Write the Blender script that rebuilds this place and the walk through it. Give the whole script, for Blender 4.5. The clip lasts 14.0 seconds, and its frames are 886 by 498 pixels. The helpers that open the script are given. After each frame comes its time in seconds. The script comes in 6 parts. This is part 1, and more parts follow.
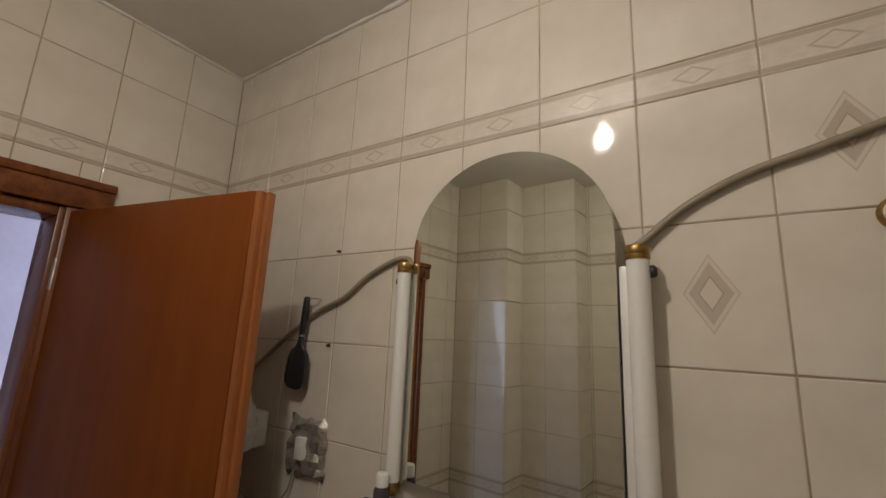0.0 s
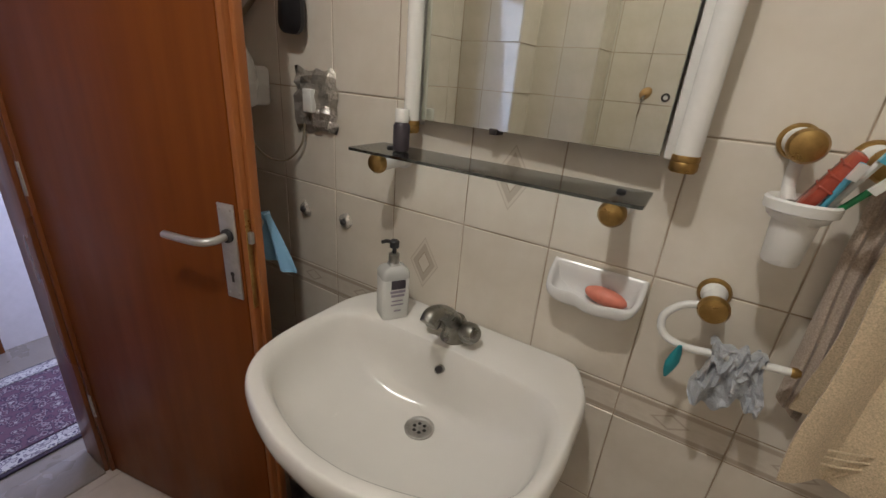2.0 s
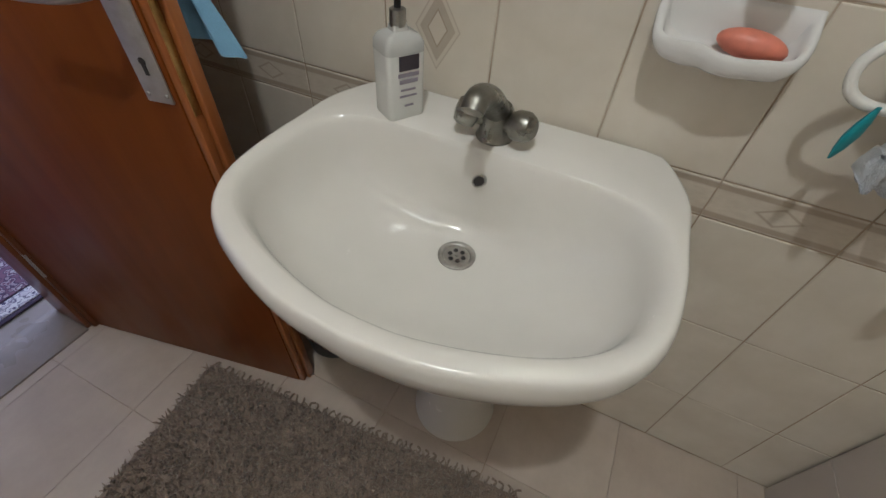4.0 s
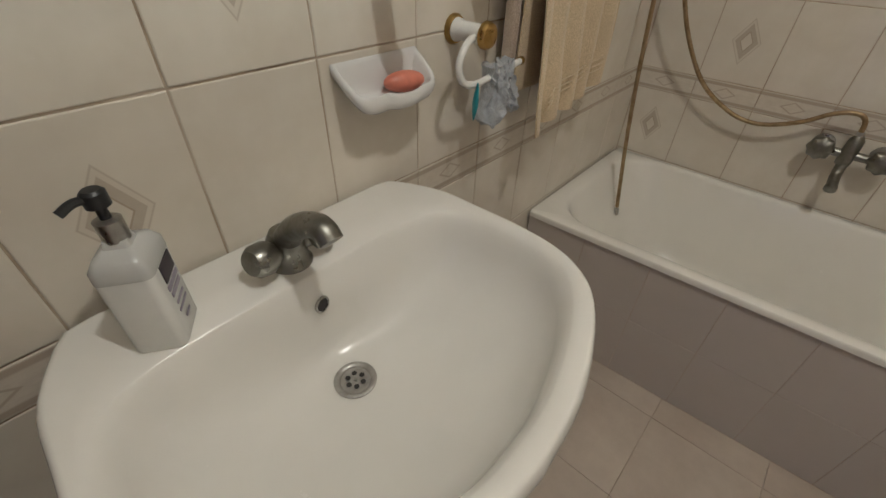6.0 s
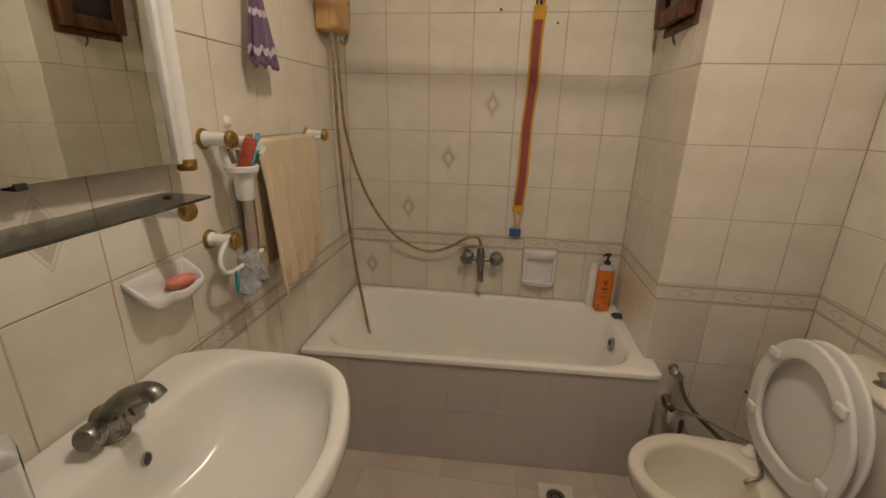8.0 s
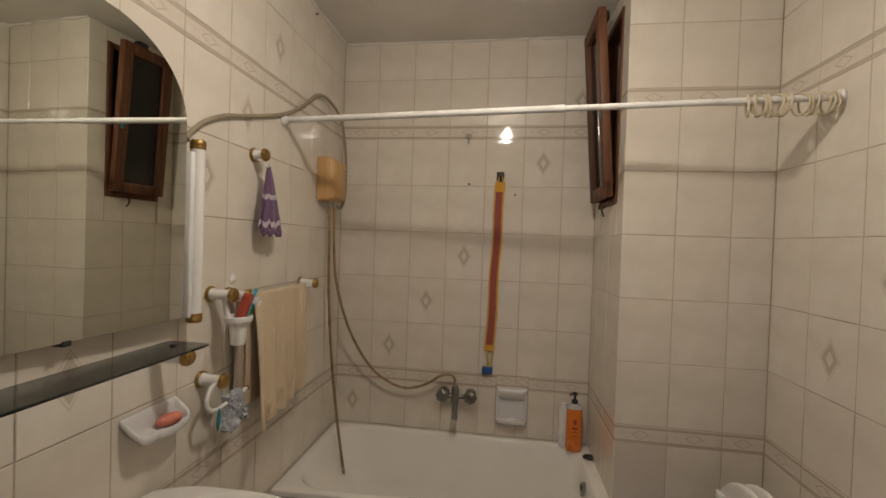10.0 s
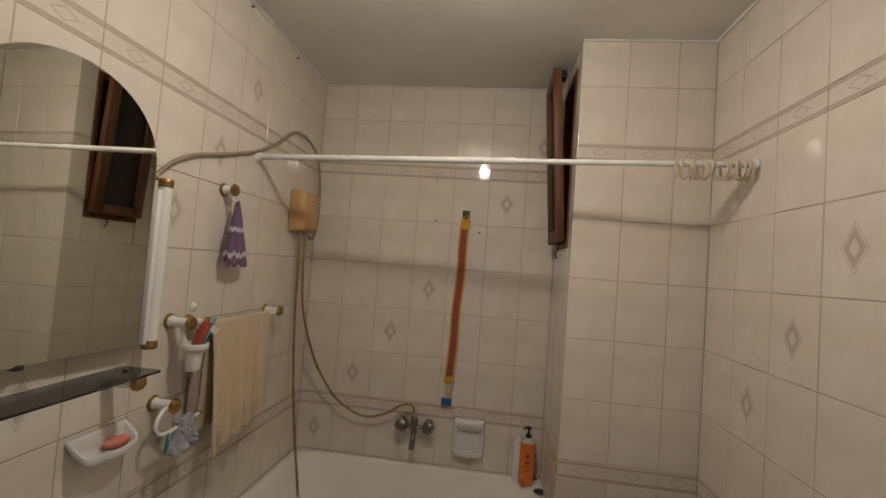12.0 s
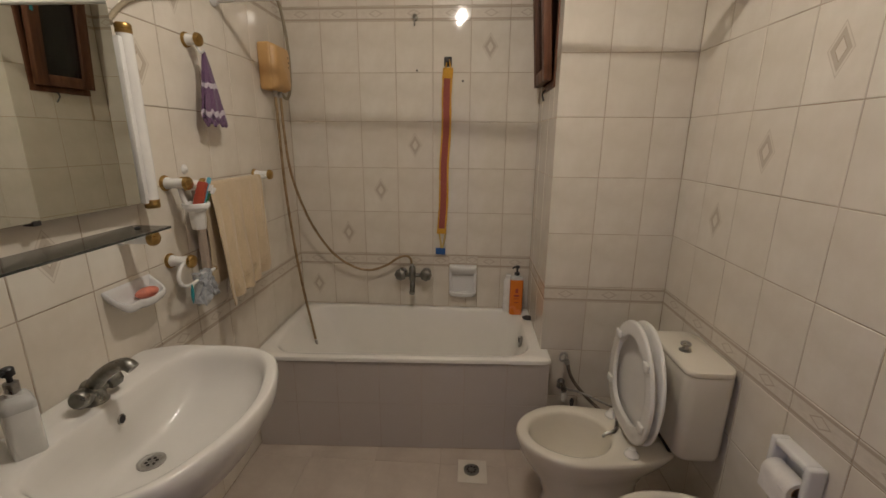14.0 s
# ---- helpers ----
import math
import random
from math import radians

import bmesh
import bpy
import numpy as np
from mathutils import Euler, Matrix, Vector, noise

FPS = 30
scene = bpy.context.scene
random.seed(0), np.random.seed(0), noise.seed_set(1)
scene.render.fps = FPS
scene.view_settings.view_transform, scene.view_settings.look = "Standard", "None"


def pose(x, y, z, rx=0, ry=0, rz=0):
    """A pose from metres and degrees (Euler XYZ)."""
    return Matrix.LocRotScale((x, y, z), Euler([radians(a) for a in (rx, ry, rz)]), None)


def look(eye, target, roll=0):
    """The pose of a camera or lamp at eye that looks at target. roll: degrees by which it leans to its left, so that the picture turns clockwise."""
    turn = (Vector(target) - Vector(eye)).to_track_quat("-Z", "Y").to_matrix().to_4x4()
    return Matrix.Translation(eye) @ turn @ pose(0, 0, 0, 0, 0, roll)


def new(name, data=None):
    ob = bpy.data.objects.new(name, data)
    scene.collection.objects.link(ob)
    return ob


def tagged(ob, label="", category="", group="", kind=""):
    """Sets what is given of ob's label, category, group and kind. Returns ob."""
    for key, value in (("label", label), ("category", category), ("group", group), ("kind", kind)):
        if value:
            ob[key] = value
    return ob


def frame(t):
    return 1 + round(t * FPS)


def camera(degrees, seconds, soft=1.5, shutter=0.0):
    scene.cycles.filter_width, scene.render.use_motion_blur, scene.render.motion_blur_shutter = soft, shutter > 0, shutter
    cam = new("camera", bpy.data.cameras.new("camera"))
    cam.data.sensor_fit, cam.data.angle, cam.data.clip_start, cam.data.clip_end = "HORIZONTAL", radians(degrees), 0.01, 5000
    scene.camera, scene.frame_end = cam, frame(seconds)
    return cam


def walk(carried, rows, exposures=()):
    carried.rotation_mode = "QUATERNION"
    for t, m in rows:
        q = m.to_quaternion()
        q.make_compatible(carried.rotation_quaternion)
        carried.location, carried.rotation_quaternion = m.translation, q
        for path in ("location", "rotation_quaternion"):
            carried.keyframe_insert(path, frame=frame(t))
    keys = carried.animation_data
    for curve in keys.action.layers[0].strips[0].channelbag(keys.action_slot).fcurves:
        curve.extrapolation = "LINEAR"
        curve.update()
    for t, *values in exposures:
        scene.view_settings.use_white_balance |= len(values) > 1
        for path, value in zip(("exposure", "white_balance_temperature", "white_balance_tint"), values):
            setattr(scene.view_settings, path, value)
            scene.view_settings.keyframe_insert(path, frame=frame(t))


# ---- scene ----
cam = camera(93.2, 14.0)
PATH = [
    (0, (-1.073, -0.84, 1.608), (-2.151, 0.797, 2.003), 2.5),
    (0.5, (-1.092, -0.822, 1.56), (-2.173, 0.856, 1.685), 2.4),
    (1, (-1.121, -0.807, 1.502), (-2.183, 0.879, 1.329), 2.6),
    (1.5, (-1.142, -0.796, 1.444), (-2.162, 0.861, 0.981), 3.4),
    (2, (-1.162, -0.798, 1.373), (-2.095, 0.799, 0.612), 4.8),
    (2.5, (-1.173, -0.804, 1.307), (-2.022, 0.703, 0.303), 5.7),
    (2.7, (-1.178, -0.812, 1.283), (-1.991, 0.655, 0.193), 5.9),
    (4.8, (-1.626, -0.602, 1.182), (-1.717, 0.709, -0.327), 4.4),
    (5, (-1.696, -0.604, 1.2), (-1.572, 0.716, -0.297), 3.3),
    (5.5, (-1.731, -0.583, 1.19), (-1.073, 0.676, -0.218), 1.9),
    (6, (-1.732, -0.555, 1.226), (-0.548, 0.476, -0.013), 1.8),
    (6.5, (-1.788, -0.59, 1.264), (-0.188, 0.015, 0.227), 1.6),
    (7, (-1.924, -0.626, 1.322), (-0.137, -0.329, 0.475), 1.6),
    (7.5, (-1.99, -0.686, 1.37), (-0.137, -0.425, 0.664), 1.5),
    (8, (-2.059, -0.763, 1.405), (-0.176, -0.508, 0.782), 1.3),
    (8.5, (-2.148, -0.83, 1.415), (-0.245, -0.586, 0.849), 1.2),
    (9, (-2.2, -0.858, 1.452), (-0.253, -0.61, 1.071), 1.1),
    (9.2, (-2.211, -0.873, 1.466), (-0.25, -0.614, 1.174), 1.1),
    (11.3, (-2.314, -0.944, 1.566), (-0.335, -0.675, 1.68), 3.5),
    (11.5, (-2.324, -0.965, 1.571), (-0.344, -0.7, 1.673), 3.9),
    (12, (-2.332, -1.048, 1.572), (-0.348, -0.806, 1.658), 4.3),
    (12.5, (-2.327, -1.081, 1.55), (-0.336, -0.89, 1.509), 3.8),
    (13, (-2.337, -1.057, 1.522), (-0.356, -0.91, 1.284), 3.2),
    (13.5, (-2.354, -1.037, 1.497), (-0.393, -0.902, 1.128), 1.9),
    (14, (-2.388, -1.012, 1.469), (-0.456, -0.889, 0.968), 0.4),
]
walk(cam, [(t, look(eye, target, roll)) for t, eye, target, roll in PATH], [(0, -0.78, 5850, 10), (1, -0.4, 5800, 10), (1.5, -0.17, 5550, 8), (2.0, -0.06, 5450, 8), (2.5, 0.09, 5400, 8), (5, 0.05, 4950, 1), (5.5, 0.03, 5100, 2), (6.2, -0.10, 5650, 6), (7, -0.16, 6550, 10), (8, -0.17, 6450, 10), (9, -0.20, 6150, 10), (11.5, -0.58, 5900, 10), (12.5, -0.55, 5900, 10), (14, -0.37, 5900, 10)])

# ---------------------------------------------------------------- light
world = bpy.data.worlds.new("sky")
world.use_nodes = True
scene.world = world
wn = world.node_tree
sky = wn.nodes.new("ShaderNodeTexSky")
sky.sky_type = 'NISHITA'
sky.sun_disc = False
sky.sun_elevation = radians(35)
sky.sun_rotation = radians(200)
wn.links.new(sky.outputs[0], wn.nodes["Background"].inputs[0])
wn.nodes["Background"].inputs[1].default_value = 0.10

LAMP = (-1.42, -0.90, 2.455)
bulb_light = new("bulb_light", bpy.data.lights.new("bulb_light", 'POINT'))
bulb_light.location = (LAMP[0], LAMP[1], LAMP[2] - 0.0)
bulb_light.data.energy = 16.5
bulb_light.data.shadow_soft_size = 0.032
bulb_light.data.color = (1.0, 0.86, 0.68)

# extra downward disk lamp added under the bulb to lift the lower room
bulb_fill = new("bulb_fill_light", bpy.data.lights.new("bulb_fill_light", 'AREA'))
bulb_fill.data.shape = 'DISK'
bulb_fill.data.size = 0.05
bulb_fill.data.energy = 4.6
bulb_fill.data.color = (1.0, 0.86, 0.68)
bulb_fill.location = (LAMP[0], LAMP[1], LAMP[2] - 0.034)

# added area lamp for the hall's cool daylight; its source is unseen
day = new("hall_daylight_fill", bpy.data.lights.new("hall_daylight_fill", 'AREA'))
day.data.shape = 'RECTANGLE'
day.data.size, day.data.size_y = 0.75, 1.5
day.data.energy = 31.0
day.data.color = (0.74, 0.76, 1.0)
day.matrix_world = look((-3.26, 0.72, 1.55), (-3.26, -1.0, 1.1))

# ---------------------------------------------------------------- materials


def rgb(c):
    return (c[0], c[1], c[2], 1.0)


class Net:
    """A material with a few node shortcuts."""

    def __init__(self, name, base=(0.5, 0.5, 0.5), rough=0.5, metal=0.0, spec=0.5):
        self.m = bpy.data.materials.new(name)
        self.m.use_nodes = True
        self.t = self.m.node_tree
        self.b = self.t.nodes["Principled BSDF"]
        self.b.inputs["Base Color"].default_value = rgb(base)
        self.b.inputs["Roughness"].default_value = rough
        self.b.inputs["Metallic"].default_value = metal
        self.b.inputs["Specular IOR Level"].default_value = spec

    def node(self, kind, **inputs):
        n = self.t.nodes.new(kind)
        for key, value in inputs.items():
            self.wire(value, n.inputs[key.replace("_", " ")])
        return n

    def wire(self, value, socket):
        if isinstance(value, bpy.types.NodeSocket):
            self.t.links.new(value, socket)
        else:
            socket.default_value = value

    def math(self, op, a, b=0.0, c=0.0):
        n = self.t.nodes.new("ShaderNodeMath")
        n.operation = op
        for value, socket in zip((a, b, c), n.inputs):
            self.wire(value, socket)
        return n.outputs[0]

    def coords(self):
        return self.t.nodes.new("ShaderNodeTexCoord").outputs["Object"]

    def noise(self, scale, detail=4.0, rough=0.55, vector=None, stretch=None):
        v = vector or self.coords()
        if stretch:
            mp = self.t.nodes.new("ShaderNodeMapping")
            self.t.links.new(v, mp.inputs[0])
            mp.inputs["Scale"].default_value = stretch
            v = mp.outputs[0]
        n = self.node("ShaderNodeTexNoise", Vector=v, Scale=scale, Detail=detail, Roughness=rough)
        return n.outputs["Fac"]

    def ramp(self, fac, stops):
        n = self.t.nodes.new("ShaderNodeValToRGB")
        self.wire(fac, n.inputs[0])
        el = n.color_ramp.elements
        while len(el) < len(stops):
            el.new(0.5)
        for e, (p, c) in zip(el, stops):
            e.position = p
            e.color = rgb(c) if not isinstance(c, float) else (c, c, c, 1)
        return n.outputs[0]

    def mix(self, fac, a, b, mode='MIX'):
        n = self.t.nodes.new("ShaderNodeMix")
        n.data_type, n.blend_type = 'RGBA', mode
        for value, i in ((fac, 0), (a, 6), (b, 7)):
            self.wire(rgb(value) if isinstance(value, tuple) and len(value) == 3 else value, n.inputs[i])
        return n.outputs[2]

    def color(self, c):
        self.wire(c, self.b.inputs["Base Color"])

    def rough(self, r):
        self.wire(r, self.b.inputs["Roughness"])

    def bump(self, height, strength=0.2, distance=0.002):
        n = self.node("ShaderNodeBump", Height=height, Strength=strength, Distance=distance)
        self.t.links.new(n.outputs[0], self.b.inputs["Normal"])

    def random(self):
        return self.t.nodes.new("ShaderNodeObjectInfo").outputs["Random"]


def plain(name, base, rough=0.5, metal=0.0, vary=0.12, scale=9.0, fine=60.0, bump=0.05, spec=0.5):
    """A base colour with stains at one scale and grain at another."""
    n = Net(name, base, rough, metal, spec)
    a, b = n.noise(scale, 3.0), n.noise(fine, 5.0)
    f = n.math('ADD', n.math('MULTIPLY', a, 0.65), n.math('MULTIPLY', b, 0.35))
    lo = tuple(max(0, c * (1 - vary * 1.6)) for c in base)
    hi = tuple(min(1, c * (1 + vary)) for c in base)
    n.color(n.ramp(f, [(0.3, lo), (0.72, hi)]))
    n.rough(n.ramp(a, [(0.3, max(0.03, rough * 0.8)), (0.75, min(1.0, rough * 1.25))]))
    if bump:
        n.bump(b, bump, 0.001)
    return n.m


TILE_A, TILE_B = (0.655, 0.60, 0.51), (0.74, 0.69, 0.605)
PRINT, PRINT_DARK = (0.40, 0.32, 0.24), (0.29, 0.22, 0.16)


def tile_net(name):
    n = Net(name, TILE_B, 0.13)
    v = n.coords()
    cloud = n.noise(7.0, 4.0, 0.6, v)
    c = n.ramp(cloud, [(0.34, TILE_A), (0.66, TILE_B)])
    c = n.mix(n.math('MULTIPLY', n.random(), 0.35), c, (0.66, 0.595, 0.50))
    fine = n.noise(55.0, 3.0, 0.6, v)
    n.rough(n.ramp(n.noise(16.0, 4.0, 0.6, v), [(0.35, 0.03), (0.75, 0.11)]))
    wav = n.math('ADD', n.math('MULTIPLY', n.noise(11.0, 2.0, 0.5, v), 1.0), n.math('MULTIPLY', fine, 0.06))
    n.bump(wav, 0.16, 0.0030)
    return n, v, c


def diamond_distance(n, v, a, b):
    s = n.node("ShaderNodeSeparateXYZ", Vector=v)
    x = n.math('DIVIDE', n.math('ABSOLUTE', s.outputs["X"]), a)
    z = n.math('DIVIDE', n.math('ABSOLUTE', s.outputs["Z"]), b)
    return n.math('ADD', x, z), s


def band(n, value, lo, hi, soft=0.03):
    up = n.node("ShaderNodeMapRange", Value=value, From_Min=lo - soft, From_Max=lo + soft).outputs[0]
    down = n.node("ShaderNodeMapRange", Value=value, From_Min=hi - soft, From_Max=hi + soft).outputs[0]
    return n.math('MULTIPLY', up, n.math('SUBTRACT', 1.0, down))


def make_tiles():
    n, v, c = tile_net("cream_glazed_tile")
    n.color(c)
    plain_tile = n.m
    n, v, c = tile_net("diamond_glazed_tile")
    d, s = diamond_distance(n, v, 0.041, 0.067)
    mottle = n.noise(90.0, 3.0, 0.6, v)
    ink = n.mix(mottle, PRINT, PRINT_DARK)
    ring = n.math('MAXIMUM', n.math('MULTIPLY', band(n, d, 0.44, 0.80, 0.02), 0.55), n.math('MULTIPLY', band(n, d, 0.40, 0.48, 0.02), 0.80))
    line = n.math('MULTIPLY', band(n, d, 0.95, 1.02, 0.02), 0.42)
    wash = n.math('MULTIPLY', band(n, d, -1.0, 1.0), 0.10)
    c = n.mix(n.math('MAXIMUM', n.math('MAXIMUM', ring, line), wash), c, ink)
    n.color(c)
    diamond_tile = n.m
    n, v, c = tile_net("border_glazed_tile")
    d, s = diamond_distance(n, v, 0.036, 0.019)
    z = n.math('ABSOLUTE', s.outputs["Z"])
    mottle = n.noise(40.0, 4.0, 0.65, v, (1.0, 1.0, 3.0))
    ink = n.mix(mottle, (0.36, 0.285, 0.215), (0.48, 0.405, 0.325))
    stripes = n.math('MULTIPLY', band(n, z, 0.022, 0.032, 0.0015), 0.80)
    ring = n.math('MULTIPLY', band(n, d, 0.78, 1.0, 0.05), 0.65)
    c = n.mix(n.math('MULTIPLY', n.ramp(mottle, [(0.4, 0.1), (0.62, 0.55)]), 0.6), c, (0.50, 0.44, 0.365))
    c = n.mix(n.math('MAXIMUM', stripes, ring), c, ink)
    n.color(c)
    border_tile = n.m
    n, v, c = tile_net("grey_apron_tile")
    n.color(n.mix(0.85, c, (0.49, 0.44, 0.41)))
    n.rough(0.3)
    apron = n.m
    # the same tile mixed towards a darker grey-beige
    n, v, c = tile_net("darker_glazed_tile")
    n.color(n.mix(0.55, c, (0.54, 0.48, 0.42)))
    darker = n.m
    n, v, c = tile_net("floor_glazed_tile")
    cloud = n.noise(5.0, 6.0, 0.65, v)
    n.color(n.mix(n.random(), n.ramp(cloud, [(0.3, (0.46, 0.39, 0.325)), (0.7, (0.60, 0.525, 0.45))]),
                  n.ramp(cloud, [(0.3, (0.42, 0.35, 0.29)), (0.7, (0.54, 0.465, 0.39))])))
    n.rough(n.ramp(cloud, [(0.3, 0.25), (0.75, 0.5)]))
    return plain_tile, diamond_tile, border_tile, apron, darker, n.m


M_TILE, M_DIAMOND, M_BORDER, M_APRON, M_ODD, M_FLOOR = make_tiles()


def make_grout(name, stops):
    n = Net(name, (0.4, 0.34, 0.27), 0.9)
    a, b = n.noise(6.0, 4.0, 0.65), n.noise(120.0, 3.0)
    n.color(n.ramp(a, stops))
    n.bump(b, 0.4, 0.001)
    return n.m


def make_wood(name, dark, mid, light, rough=0.34, along='Z', sheen=0.35):
    n = Net(name, mid, rough, 0.0, sheen)
    v = n.coords()
    stretch = (26.0, 26.0, 1.6) if along == 'Z' else (1.6, 26.0, 26.0)
    grain = n.noise(1.0, 6.0, 0.6, v, stretch)
    figure = n.noise(2.2, 3.0, 0.5, v, (2.2, 2.2, 0.8))
    c = n.ramp(grain, [(0.3, dark), (0.52, mid), (0.75, light)])
    c = n.mix(n.ramp(figure, [(0.3, 0.0), (0.75, 0.5)]), c, dark, 'MIX')
    n.color(c)
    n.rough(n.ramp(figure, [(0.3, rough * 0.75), (0.8, rough * 1.4)]))
    n.bump(grain, 0.12, 0.0006)
    return n.m


def make_porcelain(name, base, rough=0.07):
    n = Net(name, base, rough)
    v = n.coords()
    haze = n.noise(6.0, 4.0, 0.6, v)
    n.color(n.mix(n.ramp(haze, [(0.45, 0.0), (0.85, 0.4)]), base, tuple(c * 0.88 for c in base)))
    n.rough(n.ramp(n.noise(18.0, 5.0, 0.65, v), [(0.35, rough), (0.8, rough * 3.2)]))
    n.b.inputs["Coat Weight"].default_value = 0.25
    return n.m


def make_ceiling():
    n = Net("ceiling_paint", (0.72, 0.69, 0.64), 0.85)
    a, b = n.noise(2.0, 5.0, 0.6), n.noise(45.0, 5.0, 0.6)
    n.color(n.ramp(a, [(0.3, (0.70, 0.665, 0.61)), (0.7, (0.81, 0.785, 0.735))]))
    n.bump(n.math('ADD', a, n.math('MULTIPLY', b, 0.4)), 0.5, 0.006)
    return n.m


def make_fabric(name, base, scale=420.0, depth=0.5, tint=0.25):
    n = Net(name, base, 0.95, 0.0, 0.15)
    v = n.coords()
    loop, fold = n.noise(scale, 2.0, 0.6, v), n.noise(9.0, 4.0, 0.6, v)
    c = n.ramp(loop, [(0.3, tuple(x * (1 - tint) for x in base)), (0.7, tuple(min(1, x * (1 + tint)) for x in base))])
    n.color(n.mix(n.ramp(fold, [(0.35, 0.0), (0.8, 0.35)]), c, tuple(x * 0.75 for x in base)))
    n.bump(loop, depth, 0.002)
    n.b.inputs["Sheen Weight"].default_value = 0.3
    return n.m


def make_glass(name, tint, rough=0.02, ior=1.45):
    n = Net(name, tint, rough)
    n.b.inputs["Transmission Weight"].default_value = 1.0
    n.b.inputs["IOR"].default_value = ior
    n.rough(n.ramp(n.noise(14.0, 4.0), [(0.4, rough), (0.8, rough + 0.10)]))
    return n.m


def make_metal(name, base, rough=0.2, dirt=(0.3, 0.27, 0.22), amount=0.5):
    n = Net(name, base, rough, 1.0)
    a = n.noise(30.0, 5.0, 0.65)
    f = n.ramp(a, [(0.42, 0.0), (0.72, amount)])
    n.color(n.mix(f, base, dirt))
    n.rough(n.ramp(a, [(0.35, rough), (0.75, min(1.0, rough + 0.35))]))
    n.bump(n.noise(140.0, 3.0), 0.08, 0.0008)
    return n.m


def make_persian(name, stops, scale, wild):
    n = Net(name, (0.2, 0.12, 0.14), 0.95, 0.0, 0.1)
    v = n.coords()
    vo = n.node("ShaderNodeTexVoronoi", Vector=v, Scale=scale, Randomness=wild)
    inner = n.node("ShaderNodeTexVoronoi", Vector=v, Scale=scale * 2.6, Randomness=1.0)
    warp = n.noise(scale * 0.9, 4.0, 0.7, v)
    f = n.math('ADD', n.math('ADD', n.math('MULTIPLY', vo.outputs["Distance"], 0.50), n.math('MULTIPLY', inner.outputs["Distance"], 0.35)), n.math('MULTIPLY', warp, 0.40))
    c = n.ramp(f, stops)
    worn = n.noise(5.0, 3.0, 0.6, v)
    n.color(n.mix(n.math('MULTIPLY', worn, 0.25), c, (0.20, 0.15, 0.18)))
    n.bump(n.noise(300.0, 2.0, 0.6, v), 0.6, 0.003)
    return n.m


M_GROUT = make_grout("grout", [(0.28, (0.28, 0.20, 0.14)), (0.40, (0.44, 0.345, 0.25)), (0.66, (0.54, 0.455, 0.36))])
M_GROUT_OLD = make_grout("dirty_grout", [(0.28, (0.18, 0.13, 0.085)), (0.42, (0.34, 0.265, 0.185)), (0.66, (0.52, 0.44, 0.35))])
M_DOOR = make_wood("varnished_door_veneer", (0.150, 0.038, 0.0036), (0.180, 0.047, 0.0045), (0.205, 0.058, 0.0062), 0.42, 'Z', 0.2)
M_DOOR_EDGE = make_wood("varnished_solid_lipping", (0.20, 0.062, 0.015), (0.33, 0.115, 0.03), (0.42, 0.16, 0.045), 0.3)
M_FRAME = make_wood("dark_varnished_frame", (0.10, 0.028, 0.008), (0.19, 0.06, 0.016), (0.27, 0.095, 0.026), 0.28)
M_FRAME_H = make_wood("dark_varnished_head", (0.10, 0.028, 0.008), (0.19, 0.06, 0.016), (0.27, 0.095, 0.026), 0.28, 'X')
M_SASH = make_wood("worn_window_wood", (0.05, 0.021, 0.011), (0.15, 0.058, 0.026), (0.25, 0.115, 0.055), 0.5)
M_SINK = make_porcelain("white_sink_ceramic", (0.76, 0.74, 0.70), 0.10)
M_TUB = make_porcelain("white_tub_enamel", (0.85, 0.825, 0.77), 0.10)
M_TOILET = make_porcelain("cream_toilet_ceramic", (0.72, 0.67, 0.57), 0.08)
M_DISH = make_porcelain("white_dish_ceramic", (0.74, 0.73, 0.72), 0.08)
M_CEILING = make_ceiling()
M_PLASTER = plain("wall_plaster", (0.76, 0.73, 0.76), 0.85, 0, 0.08, 3.0, 40.0, 0.2)
M_BRASS = make_metal("tarnished_brass", (0.46, 0.30, 0.10), 0.26, (0.20, 0.125, 0.05), 0.7)
M_CHROME = make_metal("limescaled_chrome", (0.44, 0.43, 0.41), 0.20, (0.25, 0.235, 0.21), 0.75)
M_OLDCHROME = make_metal("dulled_chrome", (0.27, 0.265, 0.24), 0.24, (0.20, 0.19, 0.165), 0.95)
M_STEEL = make_metal("dull_steel", (0.50, 0.49, 0.47), 0.38, (0.30, 0.26, 0.22), 0.6)
M_ALU = make_metal("brushed_aluminium", (0.58, 0.57, 0.56), 0.42, (0.45, 0.42, 0.38), 0.4)
M_SEAT = plain("white_seat_plastic", (0.75, 0.73, 0.69), 0.18, 0, 0.02, 5.0, 30.0, 0.0)
M_WHITE = plain("white_plastic", (0.78, 0.77, 0.74), 0.28, 0, 0.04)
M_LAMPWHITE = plain("white_lamp_diffuser", (0.80, 0.79, 0.76), 0.22, 0, 0.03)
M_BLACK = plain("black_plastic", (0.02, 0.02, 0.022), 0.38, 0, 0.2)
M_RUBBER = plain("dark_rubber", (0.035, 0.03, 0.03), 0.6, 0, 0.2)
M_BIN = plain("dark_grey_plastic", (0.045, 0.045, 0.05), 0.36, 0, 0.15)
M_MIRROR = Net("mirror_silver", (0.70, 0.715, 0.645), 0.012, 1.0).m
M_SMOKE = make_glass("smoked_glass", (0.16, 0.17, 0.165), 0.03)
M_CLEAR = make_glass("clear_plastic", (0.93, 0.95, 0.95), 0.05, 1.35)
M_FROST = Net("frosted_plastic", (0.80, 0.80, 0.78), 0.25)
M_FROST.b.inputs["Transmission Weight"].default_value = 0.35
M_FROST = M_FROST.m
